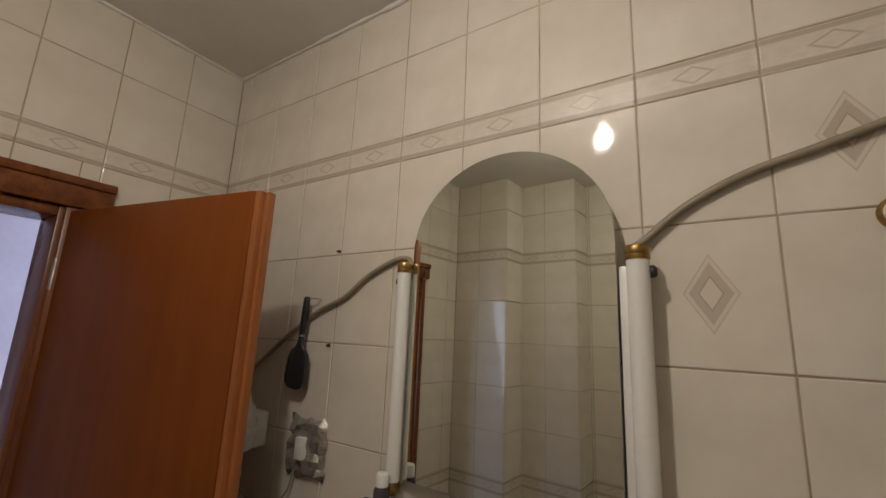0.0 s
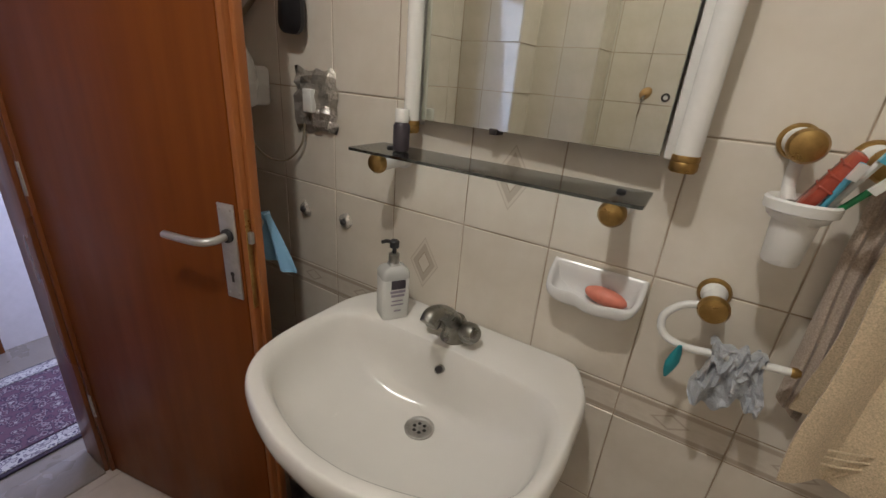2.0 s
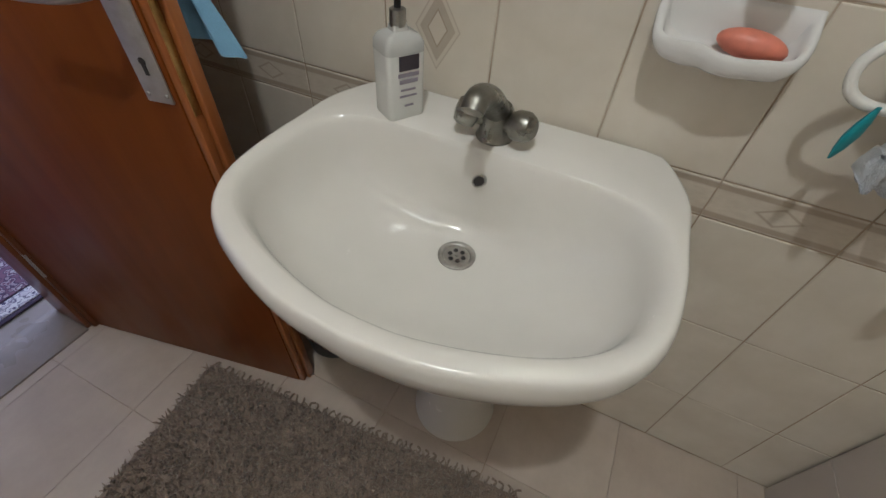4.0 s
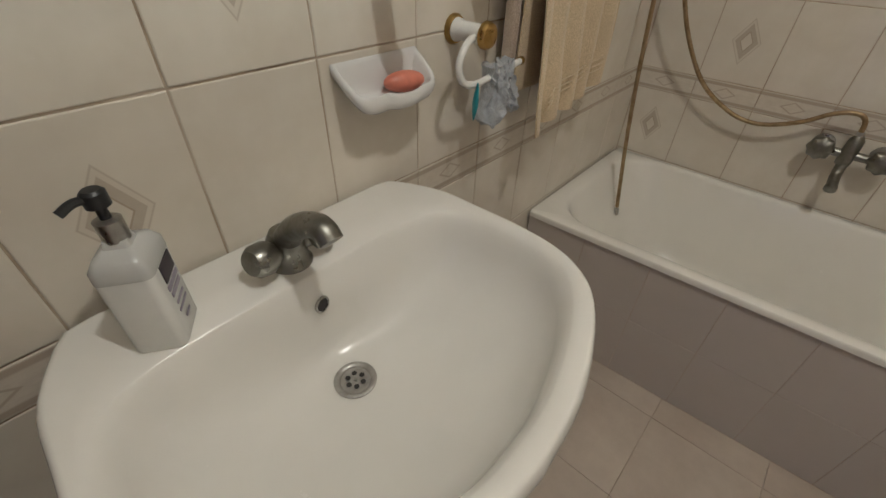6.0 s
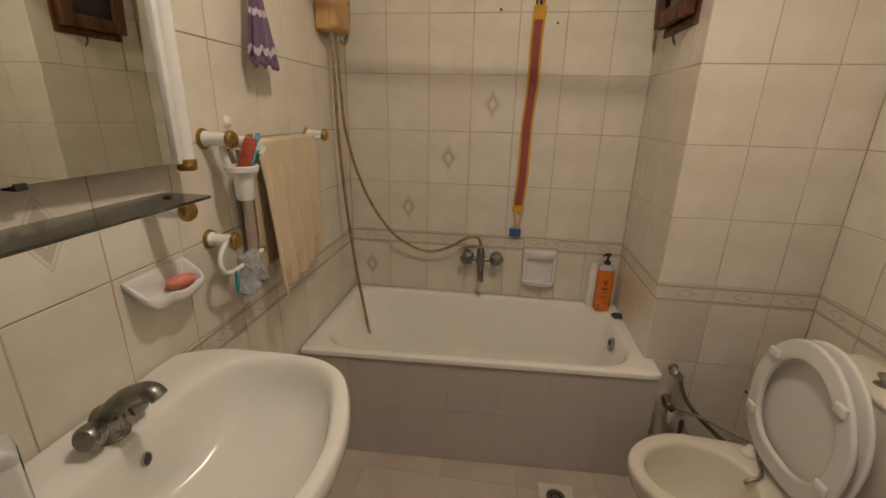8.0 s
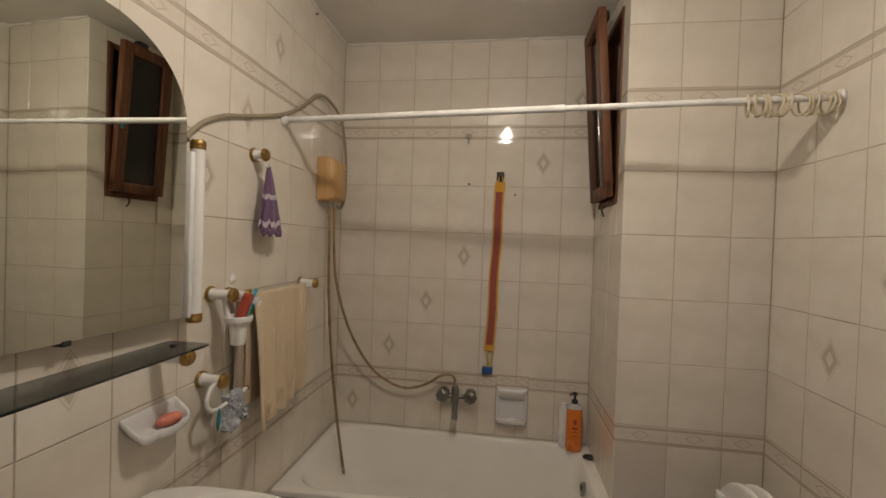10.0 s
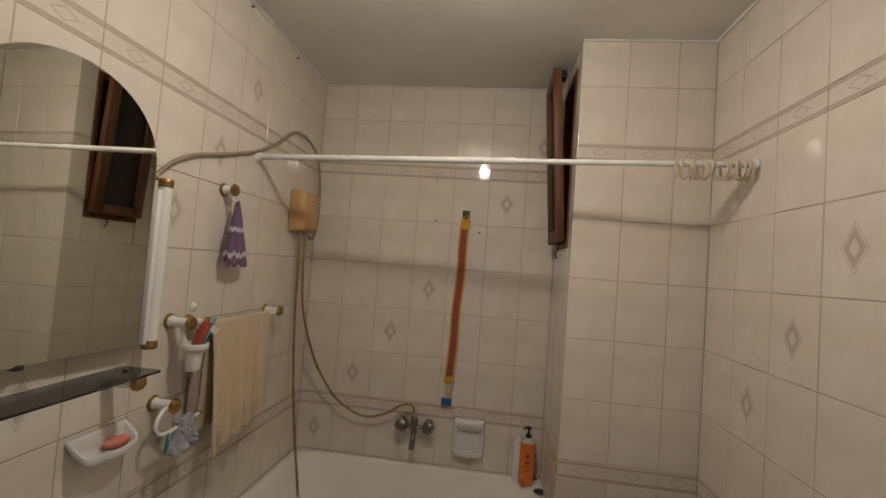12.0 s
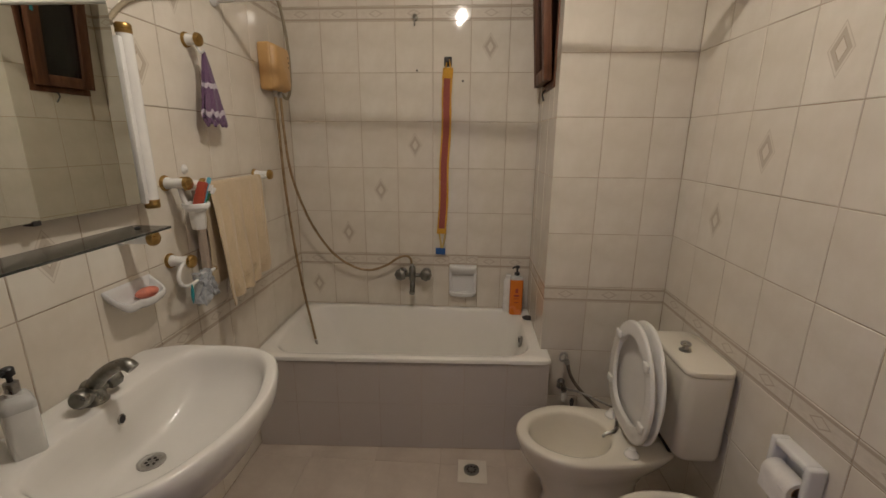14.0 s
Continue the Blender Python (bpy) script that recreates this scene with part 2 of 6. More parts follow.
M_CABLE = plain("beige_cable_sheath", (0.30, 0.25, 0.17), 0.55, 0, 0.15)
M_HOSE = make_metal("brassy_hose", (0.42, 0.31, 0.18), 0.35, (0.22, 0.15, 0.08), 0.7)
M_HEATER = plain("yellowed_plastic", (0.56, 0.34, 0.13), 0.4, 0, 0.08, 7.0)
M_TOWEL = make_fabric("cream_terry", (0.61, 0.49, 0.325))
M_PALE = make_fabric("pale_wool", (0.62, 0.57, 0.60))
M_PURPLE = make_fabric("purple_crochet", (0.15, 0.085, 0.155), 300.0)
M_TAUPE = make_fabric("taupe_cloth", (0.44, 0.36, 0.29))
M_LILAC = make_fabric("white_crochet", (0.52, 0.46, 0.52), 300.0)
M_RED = make_fabric("red_strap_weave", (0.30, 0.085, 0.07), 350.0)
M_YELLOW = make_fabric("yellow_strap_weave", (0.62, 0.34, 0.045), 350.0)
M_BLUE = plain("blue_plastic", (0.03, 0.10, 0.30), 0.4)
M_MASK = make_fabric("light_blue_fleece", (0.24, 0.44, 0.66), 700.0, 0.2, 0.1)
M_MAT = make_fabric("taupe_shag", (0.31, 0.245, 0.195), 260.0, 0.8)
M_ORANGE = plain("orange_bottle", (0.72, 0.20, 0.02), 0.25, 0, 0.06)
M_LOTION = plain("white_lotion", (0.76, 0.76, 0.74), 0.22, 0, 0.04)
M_SOAP = plain("coral_soap", (0.66, 0.22, 0.15), 0.42, 0, 0.1, 30.0)
M_PAPER = plain("toilet_paper", (0.76, 0.73, 0.69), 0.95, 0, 0.05, 30.0)
M_CARD = plain("cardboard", (0.30, 0.19, 0.11), 0.9)
M_FOIL = Net("crumpled_foil", (0.74, 0.70, 0.65), 0.11, 0.6)
M_FOIL.bump(M_FOIL.noise(38.0, 3.0, 0.6), 0.45, 0.02)
M_FOIL = M_FOIL.m
M_TEAL = plain("teal_plastic", (0.03, 0.28, 0.33), 0.4)
M_SKYBLUE = plain("light_blue_brush", (0.12, 0.42, 0.58), 0.35)
M_GREEN = plain("green_brush", (0.03, 0.25, 0.08), 0.35)
M_REDPLASTIC = plain("red_translucent_plastic", (0.38, 0.07, 0.04), 0.25)
M_LABEL = plain("red_paper_label", (0.52, 0.04, 0.04), 0.45)
M_INK = plain("dark_label_ink", (0.05, 0.04, 0.05), 0.5)
M_GREYINK = plain("grey_label_ink", (0.30, 0.27, 0.33), 0.5)
M_BAG = Net("crumpled_film", (0.52, 0.54, 0.58), 0.28)
M_BAG.b.inputs["Transmission Weight"].default_value = 0.25
M_BAG.bump(M_BAG.noise(60.0, 4.0, 0.7), 0.8, 0.008)
M_BAG = M_BAG.m
M_BRAID = plain("brown_braided_hose", (0.13, 0.10, 0.075), 0.45, 0, 0.3, 40.0, 300.0, 0.3)
M_DARK = plain("shaft_shade", (0.03, 0.022, 0.018), 0.95)
M_STONE = plain("pale_marble_sill", (0.27, 0.23, 0.20), 0.3, 0, 0.1, 6.0)
M_RINGS = plain("cream_curtain_ring", (0.62, 0.54, 0.38), 0.35)
M_PERSIAN = make_persian("patterned_carpet_field", [(0.40, (0.42, 0.38, 0.38)), (0.455, (0.06, 0.035, 0.07)), (0.52, (0.13, 0.06, 0.095)), (0.57, (0.36, 0.30, 0.33)), (0.62, (0.045, 0.03, 0.065)), (0.70, (0.15, 0.08, 0.12))], 20.0, 0.75)
M_PERSIAN_EDGE = make_persian("patterned_carpet_border", [(0.42, (0.07, 0.06, 0.11)), (0.47, (0.60, 0.57, 0.55)), (0.60, (0.62, 0.59, 0.57)), (0.64, (0.10, 0.08, 0.13)), (0.72, (0.5, 0.46, 0.46))], 26.0, 0.35)
M_PERSIAN_RIM = make_fabric("navy_carpet_binding", (0.05, 0.035, 0.055), 300.0)
M_GLOW = Net("lit_bulb", (1, 1, 1), 0.4)
M_GLOW.b.inputs["Emission Color"].default_value = (1.0, 0.86, 0.68, 1)
M_GLOW.b.inputs["Emission Strength"].default_value = 40.0
M_GLOW = M_GLOW.m

# ---------------------------------------------------------------- mesh helpers


def mesh_of(name, bm, material, smooth=True, angle=40):
    me = bpy.data.meshes.new(name)
    bmesh.ops.recalc_face_normals(bm, faces=bm.faces)
    if smooth:
        for f in bm.faces:
            f.smooth = True
        for e in bm.edges:
            if len(e.link_faces) == 2 and e.calc_face_angle(0) > radians(angle):
                e.smooth = False
    bm.to_mesh(me)
    bm.free()
    me.materials.append(material)
    return me


def part(name, bm, material, parent=None, label="", smooth=True, angle=40):
    ob = new(name, mesh_of(name, bm, material, smooth, angle))
    if parent:
        ob.parent = parent
    if label:
        ob["label"] = label
    return ob


def empty(name, label, category, group="", kind=""):
    ob = new(name)
    ob.empty_display_size = 0.05
    return tagged(ob, label, category, group, kind)


def box(bm, x0, x1, y0, y1, z0, z1, bev=0.0, seg=2, m=None):
    c = bmesh.ops.create_cube(bm, size=1.0)
    vs = c["verts"]
    for v in vs:
        v.co = Vector(((x0 + x1) / 2 + v.co.x * (x1 - x0), (y0 + y1) / 2 + v.co.y * (y1 - y0), (z0 + z1) / 2 + v.co.z * (z1 - z0)))
    if m:
        for v in vs:
            v.co = m @ v.co
    if bev:
        es = list({e for v in vs for e in v.link_edges})
        bmesh.ops.bevel(bm, geom=es, offset=bev, segments=seg, affect='EDGES', profile=0.5)
    return bm


def loft(bm, rings, cap0=True, cap1=True, closed=True):
    rows = [[bm.verts.new(p) for p in r] for r in rings]
    for a, b in zip(rows, rows[1:]):
        n = len(a)
        for i in range(n if closed else n - 1):
            j = (i + 1) % n
            bm.faces.new((a[i], a[j], b[j], b[i]))
    if cap0:
        bm.faces.new(rows[0][::-1])
    if cap1:
        bm.faces.new(rows[-1])
    return bm


def frame_of(axis):
    a = Vector(axis).normalized()
    u = a.orthogonal().normalized()
    return u, a.cross(u), a


def lathe(bm, profile, origin=(0, 0, 0), axis=(0, 0, 1), seg=24, cap0=True, cap1=True, squash=1.0):
    u, v, a = frame_of(axis)
    o = Vector(origin)
    rings = [[o + a * h + (u * math.cos(t) + v * math.sin(t) * squash) * r for t in [2 * math.pi * i / seg for i in range(seg)]] for r, h in profile]
    return loft(bm, rings, cap0, cap1)


def spline(pts, per=8):
    p = [Vector(q) for q in pts]
    p = [p[0] * 2 - p[1]] + p + [p[-1] * 2 - p[-2]]
    out = []
    for i in range(1, len(p) - 2):
        for k in range(per):
            t = k / per
            a, b, c, d = p[i - 1:i + 3]
            out.append(0.5 * ((2 * b) + (c - a) * t + (2 * a - 5 * b + 4 * c - d) * t * t + (3 * b - a - 3 * c + d) * t ** 3))
    out.append(p[-2])
    return out


def tube(bm, pts, r, seg=10, per=8, smooth=True):
    path = spline(pts, per) if smooth else [Vector(q) for q in pts]
    u = None
    rings = []
    for i, q in enumerate(path):
        d = (path[min(i + 1, len(path) - 1)] - path[max(i - 1, 0)]).normalized()
        u = (u - d * u.dot(d)).normalized() if u is not None else d.orthogonal().normalized()
        w = d.cross(u)
        rings.append([q + (u * math.cos(t) + w * math.sin(t)) * r for t in [2 * math.pi * k / seg for k in range(seg)]])
    return loft(bm, rings)


def ball(bm, c, r, squash=(1, 1, 1), seg=16):
    prof = [(r * math.sin(math.pi * i / 10) + 1e-5, -r * math.cos(math.pi * i / 10)) for i in range(11)]
    start = len(bm.verts)
    lathe(bm, prof, (0, 0, 0), (0, 0, 1), seg)
    bm.verts.ensure_lookup_table()
    for v in bm.verts[start:]:
        v.co = Vector((c[0] + v.co.x * squash[0], c[1] + v.co.y * squash[1], c[2] + v.co.z * squash[2]))
    return bm


def B():
    return bmesh.new()


def radial(poly, c, ang):
    """The point where a ray from c meets the closed outline poly."""
    d = Vector((math.cos(ang), math.sin(ang)))
    best = None
    for p, q in zip(poly, poly[1:] + poly[:1]):
        e = Vector(q) - Vector(p)
        den = d.x * e.y - d.y * e.x
        if abs(den) < 1e-9:
            continue
        w = Vector(p) - Vector(c)
        s = (w.x * e.y - w.y * e.x) / den
        k = (w.x * d.y - w.y * d.x) / den
        if s > 0 and -1e-6 <= k <= 1 + 1e-6 and (best is None or s > best):
            best = s
    return best


def rounded(x0, x1, y0, y1, r, n=6):
    out = []
    for cx, cy, a in ((x1 - r, y1 - r, 0), (x0 + r, y1 - r, 90), (x0 + r, y0 + r, 180), (x1 - r, y0 + r, 270)):
        for i in range(n + 1):
            t = radians(a + 90 * i / n)
            out.append((cx + r * math.cos(t), cy + r * math.sin(t)))
    return out


# ---------------------------------------------------------------- the room
DX, RY, PX, PY, ZC = -2.645, -1.915, -0.509, -1.370, 2.595
L0, L1, U0, U1, ROW = 0.742, 0.815, 2.070, 2.141, 0.251
DOOR0, DOOR1, DOORH = -1.145, -0.445, 1.925
G = 0.0017


def slab(name, label, *boxes, grout=M_GROUT):
    bm = B()
    for b in boxes:
        box(bm, *b)
    ob = part(name, bm, grout, None, label, smooth=False)
    return tagged(ob, label, "wall", kind="structure")


wall_sink = slab("wall_sink", "cream glazed tile wall behind the washbasin", (DX - 0.14, 0.14, G, 0.14, 0, ZC), grout=M_GROUT_OLD)
wall_bath = slab("wall_bath", "cream glazed tile wall behind the bathtub", (G, 0.14, RY - 0.14, G, 0, ZC))
wall_toilet = slab("wall_toilet", "cream glazed tile wall behind the toilet", (DX - 0.14, G, RY - 0.14, RY - G, 0, ZC), grout=M_GROUT_OLD)
wall_shaft = slab("wall_shaft", "tiled wall of the boxed-out air shaft beside the bathtub", (PX + G, PX + 0.08, RY - G, PY - G, 0, ZC))
AX, AY, BX, BY = -2.272, -1.490, -1.920, -1.705
wall_pier = slab("wall_pier", "tiled pier in the corner beside the doorway", (DX - G, AX - G, RY - 0.1, AY - G, 0, ZC))
wall_pier_step = slab("wall_pier_step", "tiled step between the pier and the toilet wall", (AX - G, BX - G, RY - 0.1, BY - G, 0, ZC))
W0, W1, WZ0, WZ1 = -0.415, -0.100, 1.70, 2.52
wall_shaft_side = slab("wall_shaft_side", "tiled shaft wall with a small window opening above the bathtub",
                       (PX + 0.08, G, PY - 0.08, PY - G, 0, WZ0), (PX + 0.08, W0, PY - 0.08, PY - G, WZ0, WZ1),
                       (W1, G, PY - 0.08, PY - G, WZ0, WZ1), (PX + 0.08, G, PY - 0.08, PY - G, WZ1, ZC))
wall_door = slab("wall_door", "cream glazed tile wall around the doorway", (DX - 0.14, DX - G, DOOR1, G, 0, ZC), (DX - 0.14, DX - G, RY - G, DOOR0, 0, ZC),
                 (DX - 0.14, DX - G, DOOR0, DOOR1, DOORH, ZC), grout=M_GROUT_OLD)
bm = B()
box(bm, DX - 0.0, 0.14, RY - 0.14, 0.14, -0.12, -0.004)
floor = tagged(part("floor", bm, M_GROUT_OLD, None, "beige stone-look floor tiles with thin joints", smooth=False), "", "floor", kind="structure")
bm = B()
box(bm, DX - 0.14, 0.14, RY - 0.14, 0.14, ZC, ZC + 0.12)
tagged(part("ceiling", bm, M_CEILING, None, "uneven off-white painted plaster ceiling", smooth=False), "", "ceiling", kind="structure")
# ragged plaster fillet where the ceiling meets the tiles
for name, a, b in (("trim", (DX, -0.004, ZC), (0, -0.004, ZC)), ("trim", (-0.004, 0, ZC), (-0.004, PY, ZC)), ("trim", (DX + 0.004, 0, ZC), (DX + 0.004, RY, ZC)),
                   ("trim", (DX, RY + 0.004, ZC), (PX, RY + 0.004, ZC)), ("trim", (PX - 0.004, PY, ZC), (PX - 0.004, RY, ZC))):
    bm = B()
    a, b = Vector(a), Vector(b)
    n = int((b - a).length / 0.025)
    rings = []
    for i in range(n + 1):
        p = a.lerp(b, i / n)
        r = 0.007 + 0.006 * noise.noise(p * 14) + 0.004 * noise.noise(p * 50)
        d = (b - a).normalized()
        u, w = d.cross(Vector((0, 0, 1))), Vector((0, 0, 1))
        rings.append([p + (u * math.cos(t) + w * math.sin(t)) * max(0.002, r) for t in [2 * math.pi * k / 8 for k in range(8)]])
    loft(bm, rings)
    tagged(part(name, bm, M_CEILING, None, "ragged white plaster edge under the ceiling"), "", "trim", kind="structure")

# panel behind the window, its near-black colour standing for the shaft's shade
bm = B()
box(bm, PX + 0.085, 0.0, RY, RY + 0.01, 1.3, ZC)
tagged(part("shaft_back", bm, M_DARK, None, "near-black panel standing for the unlit air shaft", smooth=False), "", "wall", kind="structure")


def window():
    w = empty("window_1", "worn dark brown wooden window hanging open over the bathtub", "window", kind="structure")
    bm = B()
    d0, d1 = PY - 0.05, PY + 0.006
    box(bm, W0, W0 + 0.03, d0, d1, WZ0, WZ1, 0.003)
    box(bm, W1 - 0.03, W1, d0, d1, WZ0, WZ1, 0.003)
    box(bm, W0 + 0.03, W1 - 0.03, d0, d1, WZ1 - 0.03, WZ1, 0.003)
    box(bm, W0 + 0.03, W1 - 0.03, d0, d1, WZ0, WZ0 + 0.03, 0.003)
    part("window_frame", bm, M_SASH, w)
    # the sash, hinged low and leaning into the room at its top
    m = Matrix.Translation((0, PY + 0.012, WZ0 + 0.03)) @ Matrix.Rotation(radians(-4.2), 4, 'X')
    bm = B()
    a0, a1, h, s = W0 + 0.01, W1 - 0.005, 0.80, 0.055
    for b in ((a0, a0 + s, 0, 0.035, 0, h), (a1 - s, a1, 0, 0.035, 0, h), (a0 + s, a1 - s, 0, 0.035, 0, s), (a0 + s, a1 - s, 0, 0.035, h - s, h)):
        box(bm, *b, 0.004, 2, m)
    sash = part("sash", bm, M_SASH, w, "weathered brown sash with flaking varnish")
    bm = B()
    box(bm, a0 + s, a1 - s, 0.012, 0.016, s, h - s, 0, 1, m)
    part("pane", bm, M_SMOKE, sash, "dark dusty glass pane", smooth=False)
    bm = B()
    tube(bm, [(-0.30, PY + 0.02, WZ0 + 0.0), (-0.305, PY + 0.035, WZ0 - 0.02), (-0.32, PY + 0.03, WZ0 - 0.05)], 0.004, 6)
    part("latch", bm, M_BLACK, w, "bent black iron latch")
    bm = B()
    box(bm, -0.30, -0.24, PY + 0.03, PY + 0.075, WZ1 + 0.005, WZ1 + 0.05, 0.01)
    part("hinge_stay", bm, M_BLACK, w)
    bm = B()
    lathe(bm, [(0.012, 0), (0.02, 0.02), (0.02, 0.05), (0.01, 0.10)], (W0 + 0.03, PY + 0.055, 2.05), (0, 0, 1), 10)
    part("rag_tie", bm, M_TEAL, w, "teal cloth tie")


window()


def doorway():
    d = empty("door_frame", "dark varnished wooden door frame in the tiled wall", "door frame", kind="structure")
    bm = B()
    box(bm, DX - 0.145, DX + 0.004, DOOR1 - 0.03, DOOR1 - 0.001, 0.0, DOORH - 0.002, 0.004)
    part("jamb", bm, M_FRAME, d)
    bm = B()
    box(bm, DX - 0.145, DX + 0.004, DOOR0 + 0.001, DOOR0 + 0.03, 0.0, DOORH - 0.002, 0.004)
    part("jamb", bm, M_FRAME, d)
    bm = B()
    box(bm, DX - 0.145, DX + 0.004, DOOR0 + 0.03, DOOR1 - 0.03, DOORH - 0.032, DOORH - 0.002, 0.004)
    part("head", bm, M_FRAME, d)
    bm = B()
    box(bm, DX + 0.001, DX + 0.022, DOOR1 - 0.018, DOOR1 + 0.092, 0.0, DOORH - 0.004, 0.006)
    part("architrave", bm, M_FRAME, d)
    bm = B()
    box(bm, DX + 0.001, DX + 0.022, DOOR0 - 0.014, DOOR0 + 0.018, 0.0, DOORH - 0.004, 0.006)
    part("architrave", bm, M_FRAME, d)
    bm = B()
    box(bm, DX + 0.001, DX + 0.024, DOOR0 - 0.045, DOOR1 + 0.092, DOORH - 0.002, DOORH + 0.085, 0.006)
    box(bm, DX + 0.001, DX + 0.034, DOOR0 - 0.045, DOOR1 + 0.092, DOORH + 0.062, DOORH + 0.088, 0.006)
    part("head_architrave", bm, M_FRAME_H, d)
    bm = B()
    box(bm, DX - 0.16, DX + 0.01, DOOR0 + 0.03, DOOR1 - 0.03, -0.02, 0.006, 0.003)
    tagged(part("threshold", bm, M_STONE, None, "worn pale marble threshold in the doorway"), "", "threshold", kind="structure")


doorway()

HINGE = (-2.625, -0.452)
DOOR_TURN = math.degrees(math.atan2(0.140, 0.705))


def door():
    d = empty("door_1", "reddish-brown varnished wooden door standing open", "door", kind="structure")
    d.matrix_world = pose(HINGE[0], HINGE[1], 0, 0, 0, DOOR_TURN)
    w, h, t = 0.722, 1.910, 0.040
    bm = B()
    box(bm, 0, w - 0.022, 0.0, t, 0.008, h, 0.003)
    part("leaf", bm, M_DOOR, d)
    bm = B()
    box(bm, w - 0.0215, w - 0.006, 0.002, t - 0.002, 0.008, h, 0.003)
    box(bm, w - 0.006, w + 0.006, 0.016, t - 0.002, 0.008, h, 0.003)
    part("edge_lipping", bm, M_DOOR_EDGE, d, "lighter solid wood lipping with a rebate")
    bm = B()
    box(bm, w - 0.0065, w - 0.0040, 0.002, 0.0150, 0.86, 1.09, 0.0008)
    lock = part("lock_case", bm, M_BRASS, d, "tarnished brass mortice lock plate")
    bm = B()
    box(bm, w - 0.005, w + 0.006, 0.004, 0.013, 1.015, 1.042, 0.002)
    part("latch_bolt", bm, M_STEEL, lock)
    for side in (-1, 1):
        y = -0.001 if side < 0 else t + 0.001
        bm = B()
        box(bm, w - 0.070, w - 0.027, min(y, y + side * 0.004), max(y, y + side * 0.004), 0.878, 1.098, 0.0015)
        plate = part("back_plate", bm, M_ALU, d, "brushed aluminium back plate")
        for z in (0.890, 1.086):
            for x in (w - 0.063, w - 0.034):
                bm = B()
                lathe(bm, [(0.0035, 0), (0.0025, 0.0015)], (x, y + side * 0.004, z), (0, side, 0), 8)
                part("screw", bm, M_STEEL, plate)
        bm = B()
        lathe(bm, [(0.0055, 0), (0.0055, 0.0008)], (w - 0.0485, y + side * 0.0042, 0.938), (0, side, 0), 10)
        box(bm, w - 0.0515, w - 0.0455, min(y + side * 0.004, y + side * 0.005), max(y + side * 0.004, y + side * 0.005), 0.919, 0.936)
        part("keyhole", bm, M_RUBBER, plate)
        bm = B()
        yy = y + side * 0.004
        tube(bm, [(w - 0.048, yy, 1.028), (w - 0.048, yy + side * 0.035, 1.028), (w - 0.060, yy + side * 0.052, 1.028), (w - 0.095, yy + side * 0.055, 1.026), (w - 0.170, yy + side * 0.05, 1.023)], 0.0085, 12)
        part("lever_handle", bm, M_ALU, plate, "worn silver lever handle")
        bm = B()
        lathe(bm, [(0.015, 0), (0.015, 0.006), (0.010, 0.009)], (w - 0.048, yy, 1.028), (0, side, 0), 16)
        part("rose", bm, M_RUBBER, plate)
    for z in (0.25, 1.0, 1.68):
        bm = B()
        lathe(bm, [(0.007, 0), (0.007, 0.09), (0.004, 0.095)], (-0.006, -0.004, z), (0, 0, 1), 10)
        part("hinge", bm, M_STEEL, d)


door()


# ---------------------------------------------------------------- the hall beyond the door
def hall():
    x0, x1, y0, y1 = -3.74, DX - 0.14, -2.35, 0.75
    def wall(name, *b):
        bm = B()
        for q in b:
            box(bm, *q)
        tagged(part(name, bm, M_PLASTER, None, "plain pale painted hall wall", smooth=False), "", "wall", kind="structure")
    wall("wall_hall_far", (x0 - 0.1, x0, y0 - 0.1, y1 + 0.1, 0, ZC))
    wall("wall_hall_end", (x0, x1, y0 - 0.1, y0, 0, ZC))
    # unseen end wall, with an opening assumed for the added daylight lamp
    wall("wall_hall_opening", (x0, x0 + 0.1, y1, y1 + 0.1, 0, ZC), (x1 - 0.08, x1, y1, y1 + 0.1, 0, ZC), (x0 + 0.1, x1 - 0.08, y1, y1 + 0.1, 0, 0.8), (x0 + 0.1, x1 - 0.08, y1, y1 + 0.1, 2.3, ZC))
    wall("wall_hall_near", (x1 - 0.002, x1 + 0.14, y0 - 0.1, RY - 0.14, 0, ZC), (x1 - 0.002, x1 + 0.14, 0.14, y1 + 0.1, 0, ZC))
    bm = B()
    box(bm, x0 - 0.1, x1, y0 - 0.1, y1 + 0.1, ZC, ZC + 0.1)
    tagged(part("ceiling_hall", bm, M_CEILING, None, "plain white hall ceiling", smooth=False), "", "ceiling", kind="structure")
    bm = B()
    box(bm, x0 - 0.1, DX, y0 - 0.1, y1 + 0.1, -0.10, -0.001)
    tagged(part("floor_hall", bm, M_STONE, None, "pale polished hall floor", smooth=False), "", "floor", kind="structure")
    bm = B()
    box(bm, -0.31, 0.31, -1.15, 1.15, 0.0, 0.010, 0.004)
    rug = empty("carpet_runner", "patterned red and navy woollen runner on the hall floor", "rug")
    rug.location = (-3.185, -0.55, 0)
    part("binding", bm, M_PERSIAN_RIM, rug, "plain dark woven edge")
    bm = B()
    box(bm, -0.222, 0.222, -1.10, 1.10, 0.0095, 0.0135, 0.001)
    part("field", bm, M_PERSIAN, rug)
    for side in (-1, 1):
        bm = B()
        box(bm, min(side * 0.232, side * 0.294), max(side * 0.232, side * 0.294), -1.14, 1.14, 0.0095, 0.0135, 0.001)
        part("border", bm, M_PERSIAN_EDGE, rug, "pale border of small flower motifs")
    bm = B()
    box(bm, -0.012, 0.012, -0.05, 0.05, 0, 2.05, 0.004)
    post = part("door_casing", bm, M_FRAME, None, "dark wooden casing of another door across the hall")
    post.location = (x0 + 0.013, -0.50, 0)
    tagged(post, "", "door casing", kind="structure")


hall()


# ---------------------------------------------------------------- washbasin
SX, SZ = -1.529, 0.835


